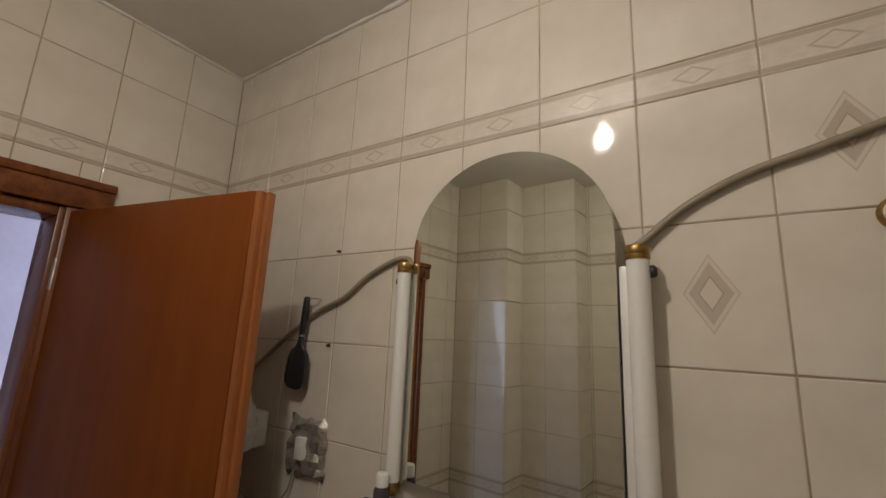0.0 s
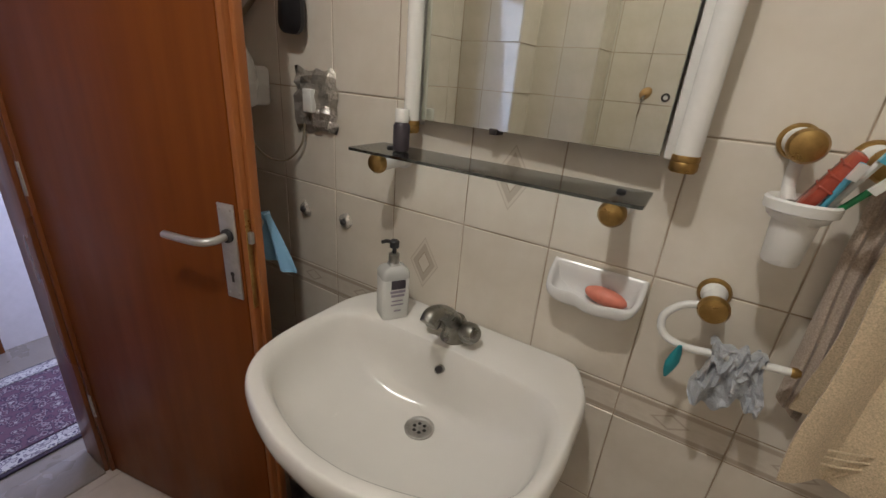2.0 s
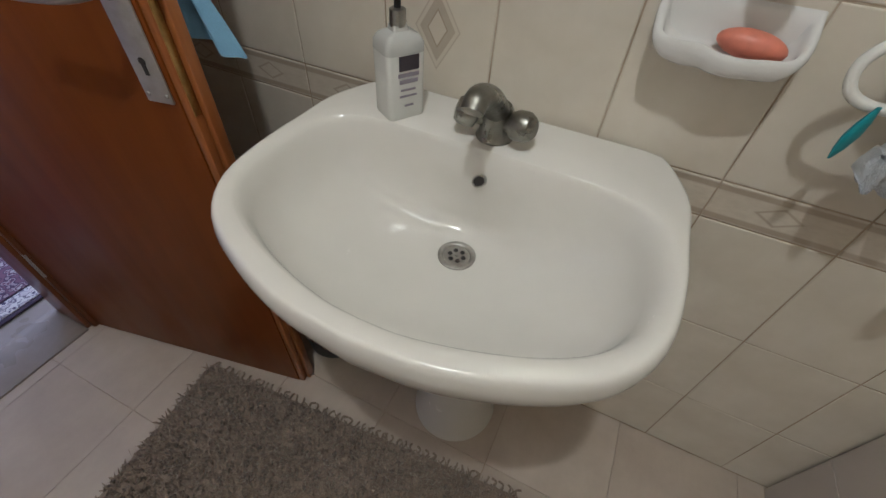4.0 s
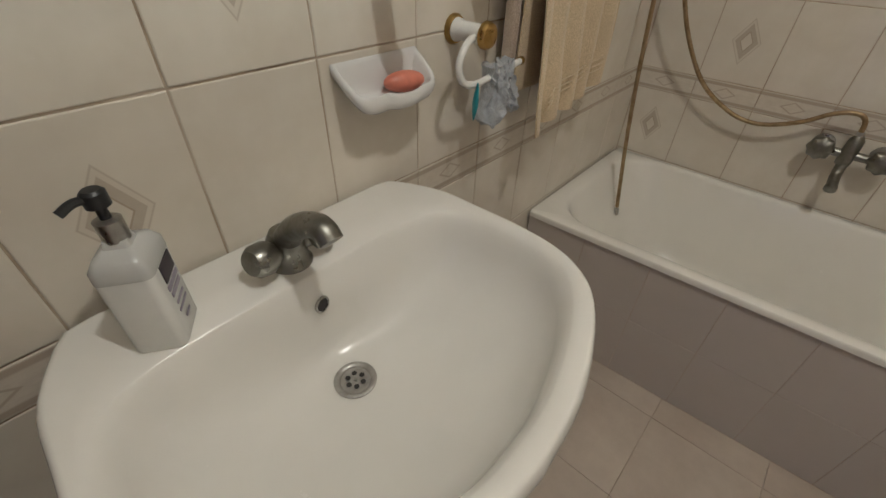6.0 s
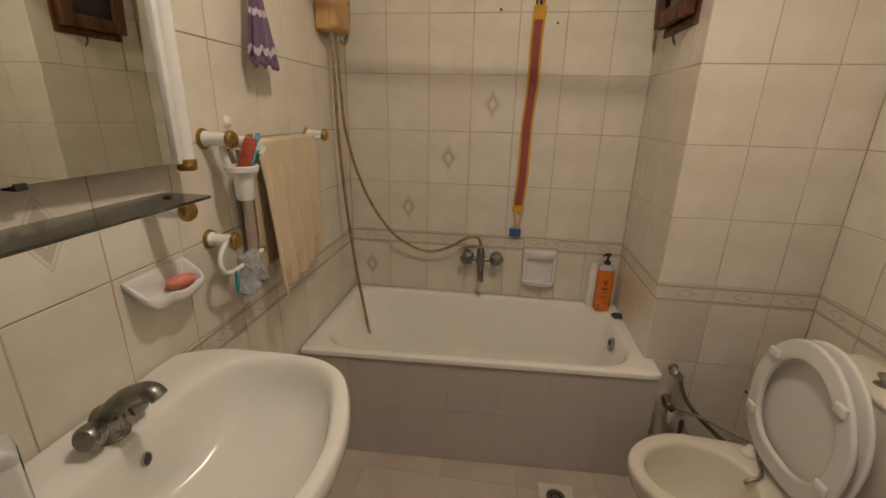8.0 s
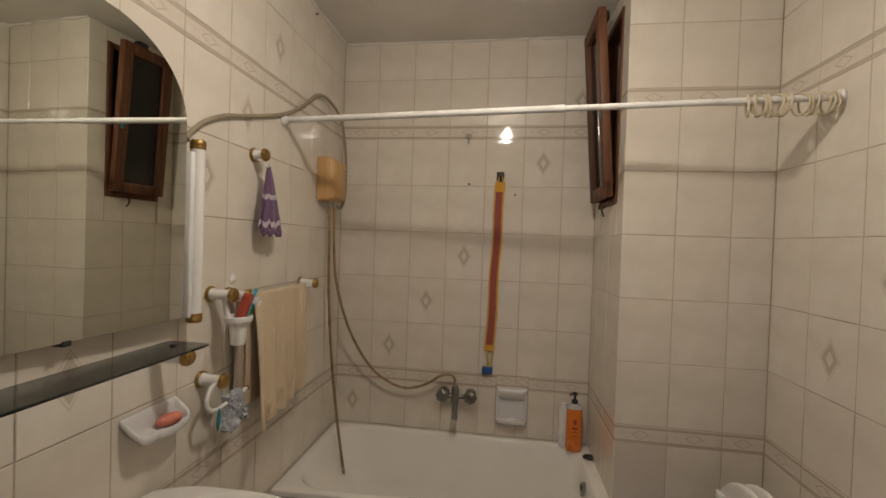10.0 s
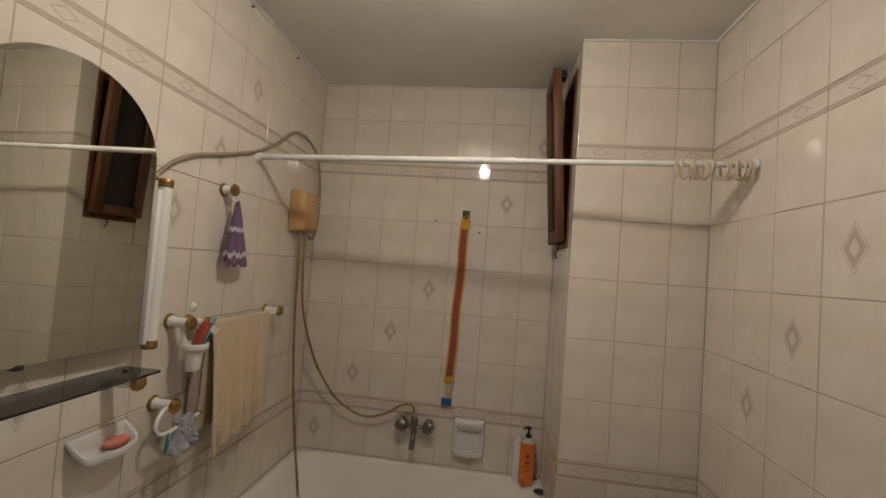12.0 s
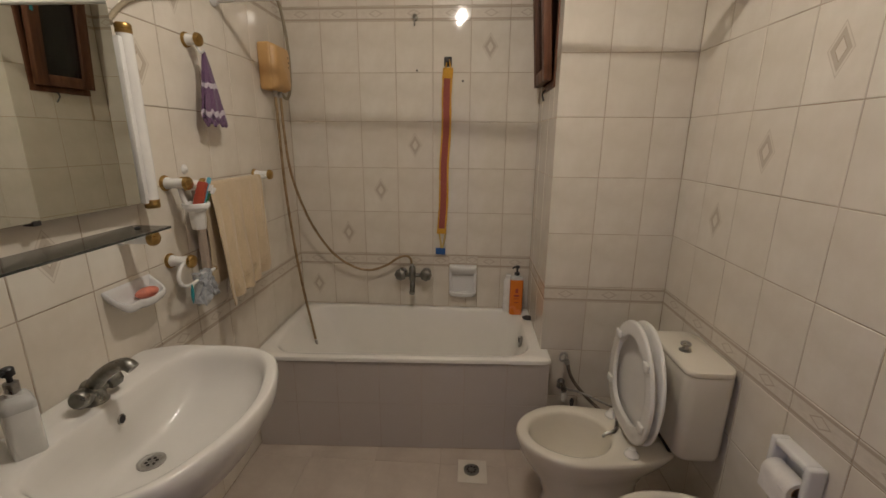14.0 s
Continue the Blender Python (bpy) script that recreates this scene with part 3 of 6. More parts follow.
def outline(rows):
    """A closed outline, symmetric about x = 0, from (depth, half width) rows."""
    pts = spline([(w, -d, 0) for d, w in rows], 6)
    right = [(p.x, p.y) for p in pts]
    return right + [(-x, y) for x, y in right[::-1] if x > 1e-4]


def washbasin():
    s = empty("washbasin", "white ceramic pedestal washbasin with a rounded front", "washbasin")
    outer = outline([(0.004, 0.256), (0.04, 0.279), (0.11, 0.305), (0.19, 0.309), (0.27, 0.311), (0.35, 0.303), (0.405, 0.279), (0.445, 0.240), (0.479, 0.173), (0.505, 0.090), (0.514, 0.0)])
    bowl = outline([(0.136, 0.02), (0.136, 0.12), (0.140, 0.19), (0.158, 0.247), (0.20, 0.275), (0.28, 0.286), (0.35, 0.276), (0.40, 0.241), (0.434, 0.189), (0.461, 0.118), (0.477, 0.05), (0.480, 0.0)])
    N = 96
    c0, dr = Vector((0.0, -0.27)), Vector((0.0, -0.207))
    angs = [2 * math.pi * i / N for i in range(N)]

    def ring(poly, k, z, c=c0):
        out = []
        for a in angs:
            p = c0 + Vector((math.cos(a), math.sin(a))) * radial(poly, c0, a)
            q = c + (p - c) * k
            out.append((SX + q.x, min(q.y, -0.002), z))
        return out

    def dish(k, z, f, r):
        """A ring of the bowl that passes from its outline into a circle round the drain."""
        out = []
        for a in angs:
            d = Vector((math.cos(a), math.sin(a)))
            q = c0.lerp(dr, f) + (d * radial(bowl, c0, a) * k).lerp(d * r, f)
            out.append((SX + q.x, q.y, z))
        return out

    rings = [ring(outer, 0.34, 0.575, Vector((0, -0.12))), ring(outer, 0.60, 0.620, Vector((0, -0.12))), ring(outer, 0.85, 0.700, Vector((0, -0.16))),
             ring(outer, 0.965, 0.775), ring(outer, 0.994, 0.798), ring(outer, 1.0, 0.813), ring(outer, 0.994, 0.825), ring(outer, 0.984, 0.8325), ring(outer, 0.972, 0.8355)]
    a, b = ring(outer, 0.960, 0.8358), ring(bowl, 1.022, 0.8332)
    rings.append(a)
    rings.append([(p[0] * 0.5 + q[0] * 0.5, p[1] * 0.5 + q[1] * 0.5, 0.8348) for p, q in zip(a, b)])
    rings.append(b)
    rings += [ring(bowl, 1.012, 0.8312), ring(bowl, 0.998, 0.8280), ring(bowl, 0.984, 0.8225), ring(bowl, 0.968, 0.8130), ring(bowl, 0.953, 0.8000), ring(bowl, 0.937, 0.7830)]
    for k, z, f, r in ((0.90, 0.752, 0.06, 0.20), (0.81, 0.722, 0.18, 0.17), (0.69, 0.696, 0.36, 0.14), (0.55, 0.677, 0.58, 0.11), (0.40, 0.666, 0.84, 0.075), (0.25, 0.661, 1.0, 0.045)):
        rings.append(dish(k, z, f, r))
    rings.append([(SX + dr.x + 0.026 * math.cos(t), dr.y + 0.026 * math.sin(t), 0.6595) for t in angs])
    rings.append([(SX + dr.x + 0.024 * math.cos(t), dr.y + 0.024 * math.sin(t), 0.645) for t in angs])
    bm = B()
    loft(bm, rings, True, True)
    part("bowl", bm, M_SINK, s, "glossy white ceramic bowl", angle=70)
    # pedestal
    prof = [(0.0, 0.115, 0.105), (0.02, 0.110, 0.100), (0.12, 0.088, 0.085), (0.30, 0.082, 0.080), (0.48, 0.090, 0.086), (0.58, 0.105, 0.098), (0.625, 0.125, 0.110)]
    rings = []
    for z, rx, ry in prof:
        rings.append([(SX + 0.025 + rx * math.cos(t), -0.155 + ry * math.sin(t) * (1.15 if math.sin(t) < 0 else 1.0), z) for t in [2 * math.pi * i / 40 for i in range(40)]])
    bm = B()
    loft(bm, rings)
    part("pedestal", bm, M_SINK, s, angle=80)
    # overflow
    bm = B()
    n = Vector((0, -0.96, 0.25))
    o = Vector((SX + 0.003, -0.1475, 0.783))
    lathe(bm, [(0.0135, -0.003), (0.0135, 0.0015), (0.0105, 0.0022), (0.0105, -0.001)], o, n, 20, True, True, 0.75)
    part("overflow_ring", bm, M_CHROME, s)
    bm = B()
    lathe(bm, [(0.0104, 0.0), (0.0100, 0.0008)], o, n, 20, True, True, 0.75)
    part("overflow_hole", bm, M_RUBBER, s)
    # waste
    bm = B()
    lathe(bm, [(0.0325, 0.0), (0.0330, 0.0030), (0.0300, 0.0042), (0.0255, 0.0030), (0.0235, 0.0005), (0.0235, -0.006)], (SX, dr.y, 0.6602), (0, 0, 1), 36)
    w = part("drain_flange", bm, M_STEEL, s, "dull grey steel drain with six holes")
    for k in range(7):
        bm = B()
        r = 0.0 if k == 6 else 0.0125
        t = 2 * math.pi * k / 6
        lathe(bm, [(0.0042 if k < 6 else 0.003, 0), (0.0040 if k < 6 else 0.0025, 0.0006 if k < 6 else 0.0014)], (SX + r * math.cos(t), dr.y + r * math.sin(t), 0.6616), (0, 0, 1), 10)
        part("drain_hole" if k < 6 else "drain_screw", bm, M_RUBBER if k < 6 else M_CHROME, w)
    # tap
    T = Vector((SX + 0.000, -0.090, SZ - 0.003))
    bm = B()
    lathe(bm, [(0.030, 0), (0.031, 0.004), (0.027, 0.010), (0.0245, 0.030), (0.026, 0.045), (0.020, 0.056)], T, (0, 0, 1), 28)
    tap = part("tap", bm, M_OLDCHROME, s, "limescaled chrome two-handle basin tap")
    bm = B()
    rings = []
    path = spline([T + Vector((0, 0.002, 0.034)), T + Vector((0, -0.020, 0.062)), T + Vector((0, -0.050, 0.088)), T + Vector((0, -0.085, 0.106)), T + Vector((0, -0.105, 0.108)), T + Vector((0, -0.118, 0.098))], 6)
    for i, p in enumerate(path):
        d = (path[min(i + 1, len(path) - 1)] - path[max(i - 1, 0)]).normalized()
        u, f = Vector((1, 0, 0)), i / (len(path) - 1)
        w2 = d.cross(u)
        rx, rz = 0.021 - 0.005 * f, 0.019 - 0.006 * f
        rings.append([p + u * rx * math.cos(t) + w2 * rz * math.sin(t) for t in [2 * math.pi * k / 20 for k in range(20)]])
    loft(bm, rings)
    part("spout", bm, M_OLDCHROME, tap)
    for side in (-1, 1):
        bm = B()
        ax = Vector((side * 0.92, -0.28, 0.26))
        lathe(bm, [(0.012, 0.010), (0.013, 0.030), (0.021, 0.034), (0.0235, 0.042), (0.0225, 0.058), (0.017, 0.066), (0.006, 0.068)], T + Vector((0, 0, 0.026)), ax, 16)
        part("tap_handle", bm, M_OLDCHROME, tap, "ribbed cloudy tap knob")


washbasin()


# ---------------------------------------------------------------- bathtub
TZ = 0.490


def shear(x, y):
    """The bathtub stands a little askew of the end wall."""
    return x + 0.0 - 0.032 * max(0.0, min(1.0, -x / 0.65)) * (1 + y / 0.75)


def bathtub():
    t = empty("bathtub", "white enamelled built-in bathtub against the tiled wall", "bathtub")
    outer, bowl = rounded(-0.652, -0.004, -1.405, -0.006, 0.012, 4), rounded(-0.605, -0.036, -1.322, -0.062, 0.14, 8)
    mid = rounded(-0.535, -0.105, -1.265, -0.220, 0.13, 8)
    low = rounded(-0.50, -0.14, -1.225, -0.330, 0.13, 8)
    c = Vector((-0.32, -0.72))
    N = 120
    corner = [math.atan2(sy * 0.69, sx * 0.32) for sx in (1, -1) for sy in (1, -1)]
    angs = sorted([2 * math.pi * i / N - math.pi for i in range(N)] + corner)

    def ring(poly, z, k=1.0, lift=0.0):
        out = []
        for a in angs:
            p = c + Vector((math.cos(a), math.sin(a))) * radial(poly, c, a) * k
            out.append((shear(p.x, p.y), p.y, z))
        return out

    rings = [ring(outer, TZ - 0.020), ring(outer, TZ - 0.008), ring(outer, TZ - 0.002, 0.998), ring(outer, TZ, 0.993), ring(bowl, TZ - 0.001, 1.02), ring(bowl, TZ - 0.005, 1.005), ring(bowl, TZ - 0.016, 0.992)]
    for f in (0.2, 0.45, 0.7, 0.9):
        rings.append([(p[0] * (1 - f) + q[0] * f, p[1] * (1 - f) + q[1] * f, TZ - 0.03 - 0.25 * f) for p, q in zip(ring(bowl, 0, 0.985), ring(mid, 0))])
    rings += [ring(mid, TZ - 0.315, 0.985), ring(low, TZ - 0.345), ring(low, TZ - 0.362, 0.8), ring(low, TZ - 0.368, 0.3)]
    bm = B()
    loft(bm, rings, False, True)
    part("basin", bm, M_TUB, t, "glossy white enamel basin", angle=60)
    # overflow grille
    bm = B()
    o, n = Vector((-0.305, -1.298, 0.425)), Vector((0, 0.97, 0.25))
    lathe(bm, [(0.031, -0.004), (0.031, 0.003), (0.026, 0.006), (0.012, 0.006)], o, n, 28, True, True, 1.0)
    ov = part("overflow_plate", bm, M_CHROME, t, "tarnished round overflow plate")
    for k in range(5):
        bm = B()
        box(bm, -0.305 - 0.016 + 0.008 * k - 0.0018, -0.305 - 0.016 + 0.008 * k + 0.0018, -1.2925, -1.2905, 0.410, 0.442)
        part("slot", bm, M_RUBBER, ov, smooth=False)
    # surround
    bm = B()
    rr = [(shear(-0.645, -0.008) + G, -0.008), (shear(-0.645, -1.398) + G, -1.398), (shear(-0.645, -1.398) + 0.05, -1.398), (shear(-0.645, -0.008) + 0.05, -0.008)]
    loft(bm, [[(x, y, 0) for x, y in rr], [(x, y, TZ - 0.020) for x, y in rr]])
    front = part("apron", bm, M_GROUT, t, "grey-beige tiled bath panel", smooth=False)
    bm = B()
    box(bm, shear(-0.645, -1.398) + 0.05, PX - 0.002, -1.398, -1.380, 0, TZ - 0.020)
    part("apron_return", bm, M_APRON, t, smooth=False)
    return front


APRON = bathtub()


# ---------------------------------------------------------------- toilet
def toilet():
    g = empty("toilet", "cream close-coupled toilet with its seat and lid raised", "toilet")
    cx, back = -0.955, RY + 0.006
    cy = -1.432

    def hoop(w, front, rear, z, e=2.0, mid=cy):
        out = []
        for i in range(64):
            t = 2 * math.pi * i / 64
            x, y = math.cos(t), math.sin(t)
            if y < 0:
                x, y = math.copysign(abs(x) ** (2 / e), x), -abs(y) ** (2 / e)
            ry = front - mid if y > 0 else mid - rear
            out.append((cx + w * x * (1 - 0.07 * y if y > 0 else 1 + 0.14 * y * (e - 2)), mid + ry * y, z))
        return out

    bm = B()
    rings = [hoop(0.108, -1.325, -1.70, 0.0, 2.6), hoop(0.106, -1.328, -1.70, 0.025, 2.6), hoop(0.094, -1.335, -1.69, 0.10, 2.5), hoop(0.104, -1.305, -1.69, 0.18, 2.5), hoop(0.134, -1.258, -1.715, 0.25, 2.6),
             hoop(0.162, -1.228, -1.765, 0.305, 2.8), hoop(0.175, -1.218, -1.795, 0.340, 2.9), hoop(0.179, -1.215, -1.806, 0.358, 3.0), hoop(0.177, -1.217, -1.806, 0.368, 3.0), hoop(0.171, -1.223, -1.800, 0.3725, 3.0),
             hoop(0.140, -1.252, -1.590, 0.3715), hoop(0.132, -1.260, -1.580, 0.368), hoop(0.127, -1.266, -1.575, 0.357), hoop(0.123, -1.270, -1.570, 0.325), hoop(0.107, -1.290, -1.555, 0.268), hoop(0.076, -1.345, -1.535, 0.215), hoop(0.05, -1.39, -1.52, 0.192), hoop(0.02, -1.42, -1.47, 0.187)]
    loft(bm, rings)
    part("bowl", bm, M_TOILET, g, "cream glazed ceramic bowl", angle=75)
    # cistern

    def tank(k, z, d=0.0):
        p = rounded(cx - 0.160 * k, cx + 0.160 * k, back + 0.004, RY + 0.175 - d, 0.038, 7)
        return [(x, y, z) for x, y in p]
    bm = B()
    loft(bm, [tank(0.86, 0.385, 0.03), tank(0.93, 0.394, 0.012), tank(0.96, 0.412, 0.004), tank(1.0, 0.68), tank(1.0, 0.712), tank(0.99, 0.718, 0.003)])
    cis = part("cistern", bm, M_TOILET, g, "cream ceramic cistern", angle=60)
    bm = B()
    box(bm, cx - 0.09, cx + 0.09, RY + 0.116, RY + 0.160, 0.3720, 0.386, 0.004)
    part("gasket", bm, M_RUBBER, cis)
    bm = B()
    loft(bm, [tank(0.99, 0.719, 0.001), tank(1.006, 0.722, -0.002), tank(1.008, 0.732, -0.003), tank(0.998, 0.7385, 0.0), tank(0.96, 0.741, 0.006)])
    part("cistern_lid", bm, M_TOILET, cis, angle=50)
    bm = B()
    lathe(bm, [(0.021, 0), (0.020, 0.004), (0.010, 0.007), (0.009, 0.018), (0.017, 0.022), (0.018, 0.030), (0.012, 0.034)], (cx - 0.004, -1.800, 0.740), (0, 0, 1), 24)
    part("flush_knob", bm, M_CHROME, cis, "chrome pull-up flush knob")
    # raised seat, and the lid leaning behind it
    hy, hz = -1.622, 0.392

    def flat(k, y, kz=1.0):
        pts = []
        for i in range(56):
            t = 2 * math.pi * i / 56
            x, u = math.cos(t), math.sin(t)
            if u < 0:
                x, u = math.copysign(abs(x) ** 0.74, x), -abs(u) ** 0.74
            pts.append((0.200 * k * x * (1 - 0.09 * u if u > 0 else 1), y, 0.226 + (0.218 if u > 0 else 0.216) * k * u))
        return pts

    def put_rings(name, rings, lean, dy, label, ring_like):
        m = Matrix.Translation((cx, hy + dy, hz)) @ Matrix.Rotation(radians(lean), 4, 'X')
        bm = B()
        loft(bm, [[m @ Vector(p) for p in r] for r in rings], not ring_like, not ring_like)
        if ring_like:
            bmesh.ops.remove_doubles(bm, verts=bm.verts[:], dist=0.0002)
        return part(name, bm, M_SEAT, g, label, angle=60), m

    seat = [flat(1.0, 0.004), flat(1.005, 0.010), flat(0.995, 0.016), flat(0.96, 0.0175), flat(0.80, 0.0165), flat(0.755, 0.0185), flat(0.735, 0.0165), flat(0.725, 0.009), flat(0.74, 0.002), flat(0.96, 0.000), flat(1.0, 0.004)]
    s, m = put_rings("seat", seat, 1.0, -0.006, "white plastic toilet seat ring", True)
    lid = [flat(0.96, 0.0), flat(1.0, -0.002), flat(1.008, -0.006), flat(1.0, -0.011), flat(0.9, -0.015), flat(0.5, -0.018)]
    put_rings("lid", lid, 3.6, -0.013, "white plastic toilet lid", False)
    for x, z in ((-0.130, 0.130), (0.130, 0.130), (-0.108, 0.345), (0.108, 0.345)):
        bm = B()
        box(bm, x * 1.22 - 0.020, x * 1.22 + 0.020, 0.0150, 0.0280, z - 0.016, z + 0.016, 0.006, 3, m)
        part("buffer", bm, M_SEAT, s)
    for x in (-0.075, 0.075):
        bm = B()
        lathe(bm, [(0.026, 0.0), (0.026, 0.008), (0.015, 0.020), (0.012, 0.030)], (cx + x * 1.5, hy + 0.006, 0.3718), (0, 0, 1), 18)
        part("hinge", bm, M_SEAT, g)
    bm = B()
    tube(bm, [(cx + 0.192, -1.66, 0.350), (cx + 0.13, -1.640, 0.381), (cx + 0.03, -1.606, 0.381), (cx + 0.005, -1.585, 0.379), (cx - 0.0, -1.560, 0.372), (cx - 0.0, -1.548, 0.358)], 0.006, 8)
    part("bidet_nozzle", bm, M_CHROME, g, "thin metal washing nozzle over the bowl")


toilet()


def bidet():
    g = empty("bidet", "small cream ceramic bidet beside the toilet", "bidet")
    cx, cy = -1.386, -1.640

    def egg(k, z, dy=0.0):
        return [(cx + 0.150 * k * math.cos(t), cy + dy + (0.215 if math.sin(t) > 0 else 0.235) * k * math.sin(t), z) for t in [2 * math.pi * i / 48 for i in range(48)]]
    bm = B()
    loft(bm, [egg(0.6, 0, -0.05), egg(0.56, 0.1, -0.05), egg(0.75, 0.25, -0.02), egg(0.97, 0.355), egg(1.0, 0.375), egg(0.98, 0.388), egg(0.92, 0.390), egg(0.84, 0.384), egg(0.78, 0.35), egg(0.6, 0.28), egg(0.3, 0.25)])
    part("basin", bm, M_TOILET, g, angle=70)
    bm = B()
    lathe(bm, [(0.022, 0), (0.02, 0.03), (0.016, 0.05)], (cx, cy - 0.205, 0.388), (0, 0, 1), 16)
    tube(bm, [(cx, cy - 0.205, 0.43), (cx, cy - 0.18, 0.45), (cx, cy - 0.15, 0.44)], 0.010, 10)
    part("tap", bm, M_CHROME, g)


bidet()


# ---------------------------------------------------------------- mirror, its lamps and the shelf
MX0, MX1, MZ0, MZA, MZ1 = -1.694, -1.219, 1.283, 1.800, 2.010


def mirror():
    g = empty("mirror", "arched wall mirror with a plain glass edge", "mirror")
    cx, w = (MX0 + MX1) / 2, (MX1 - MX0) / 2

    def shape(e, y):
        p = [(MX0 + e, y, MZ0 + e), (MX1 - e, y, MZ0 + e)]
        for i in range(33):
            t = math.pi * i / 32
            p.append((cx + (w - e) * math.cos(t), y, MZA + (MZ1 - MZA - e) * math.sin(t)))
        return p
    bm = B()
    loft(bm, [shape(0.014, -0.012), shape(0.014, -0.0262)], True, True)
    part("backing", bm, M_FRAME, g, "dark wooden backing board")
    bm = B()
    loft(bm, [shape(0, -0.0265), shape(0, -0.0295), shape(0.001, -0.031)], True, True)
    part("glass", bm, M_MIRROR, g, "clear silvered glass", angle=5)
    for x in (cx - 0.06,):
        bm = B()
        box(bm, x - 0.009, x + 0.009, -0.034, -0.004, MZ0 - 0.008, MZ0 + 0.004, 0.002)
        part("clip", bm, M_RUBBER, g)
    # it hangs a little turned, its far edge off the wall
    g.matrix_world = Matrix.Translation((cx, -0.012, 0)) @ Matrix.Rotation(radians(-2.6), 4, 'Z') @ Matrix.Translation((-cx, 0.012 - 0.006, 0))
    return g


mirror()


def wall_tube(x, y, r, z0, z1, side, reach):
    g = empty("wall_lamp", "unlit white tube lamp with brass caps beside the mirror", "lamp", "lamps beside the mirror")
    bm = B()
    lathe(bm, [(r, 0), (r, z1 - z0)], (x, y, z0), (0, 0, 1), 28)
    part("diffuser", bm, M_LAMPWHITE, g)
    for z, d in ((z0, -1), (z1, 1)):
        bm = B()
        lathe(bm, [(r + 0.0008, -0.006 * d), (r + 0.0016, -0.004 * d), (r + 0.0016, 0.003 * d), (r + 0.0006, 0.004 * d), (r + 0.0017, 0.006 * d), (r + 0.0017, 0.016 * d), (r - 0.001, 0.020 * d), (0.008, 0.021 * d)], (x, y, z), (0, 0, 1), 28)
        part("cap", bm, M_BRASS, g, "tarnished brass end cap")
    bm = B()
    a, b = sorted((x - side * 0.004, x - side * reach))
    box(bm, a, b, y - 0.006, -0.0005, z0 - 0.004, z1 - 0.016, 0.004)
    part("back_channel", bm, M_WHITE, g)
    bm = B()
    lathe(bm, [(0.011, 0), (0.011, 0.010), (0.007, 0.014)], (x + side * (r - 0.004), y + 0.008, z1 - 0.026), (side, 0, 0), 12)
    part("switch_knob", bm, M_RUBBER, g, "small dark switch knob")


wall_tube(-1.711, -0.038, 0.0165, 1.275, 1.755, -1, 0.012)
wall_tube(-1.184, -0.052, 0.0190, 1.285, 1.754, 1, 0.031)


def shelf():
    g = empty("glass_shelf", "smoked glass shelf on two white and brass brackets", "shelf")
    bm = B()
    x0, x1, z = -1.812, -1.217, 1.2115
    p = rounded(x0, x1, -0.128, -0.006, 0.006, 3)
    loft(bm, [[(x, y, z) for x, y in p], [(x, y, z + 0.006) for x, y in p]])
    pane = part("pane", bm, M_SMOKE, g, "dark smoked glass pane")
    pane.visible_shadow = False
    for x in (-1.752, -1.262):
        bm = B()
        lathe(bm, [(0.024, 0), (0.024, 0.004), (0.0185, 0.006), (0.0185, 0.090)], (x, -0.0008, 1.1895), (0, -1, 0), 24)
        br = part("bracket", bm, M_WHITE, g, "white cylindrical bracket")
        bm = B()
        lathe(bm, [(0.0195, 0.0), (0.0225, 0.002), (0.0225, 0.010), (0.018, 0.018), (0.006, 0.022)], (x, -0.091, 1.1895), (0, -1, 0), 24)
        part("knob", bm, M_BRASS, br, "domed brass knob")
        bm = B()
        lathe(bm, [(0.008, 0), (0.008, 0.003), (0.005, 0.005)], (x, -0.055, z + 0.006), (0, 0, 1), 14)
        part("clamp_screw", bm, M_BLACK, g)
        bm = B()
        lathe(bm, [(0.004, 0), (0.004, 0.008)], (x, -0.055, z - 0.008), (0, 0, 1), 10)
        part("clamp_pin", bm, M_STEEL, g)


shelf()


# ---------------------------------------------------------------- ceiling bulb
def bulb():
    g = empty("pendant_bulb", "bare glowing bulb in a short ceiling holder", "lamp")
    bm = B()
    lathe(bm, [(0.05, 0), (0.045, -0.015), (0.02, -0.02), (0.02, -0.065), (0.016, -0.07)], (LAMP[0], LAMP[1], ZC), (0, 0, 1), 24)
    part("holder", bm, M_WHITE, g)
    bm = B()
    x, y, z = LAMP
    lathe(bm, [(0.0135, 0.072), (0.016, 0.055), (0.024, 0.030), (0.030, 0.010), (0.031, -0.004), (0.025, -0.020), (0.013, -0.029), (0.002, -0.031)], LAMP, (0, 0, 1), 24)
    ob = part("glass", bm, M_GLOW, g, "glowing frosted glass bulb", angle=80)
    ob.visible_shadow = False


bulb()


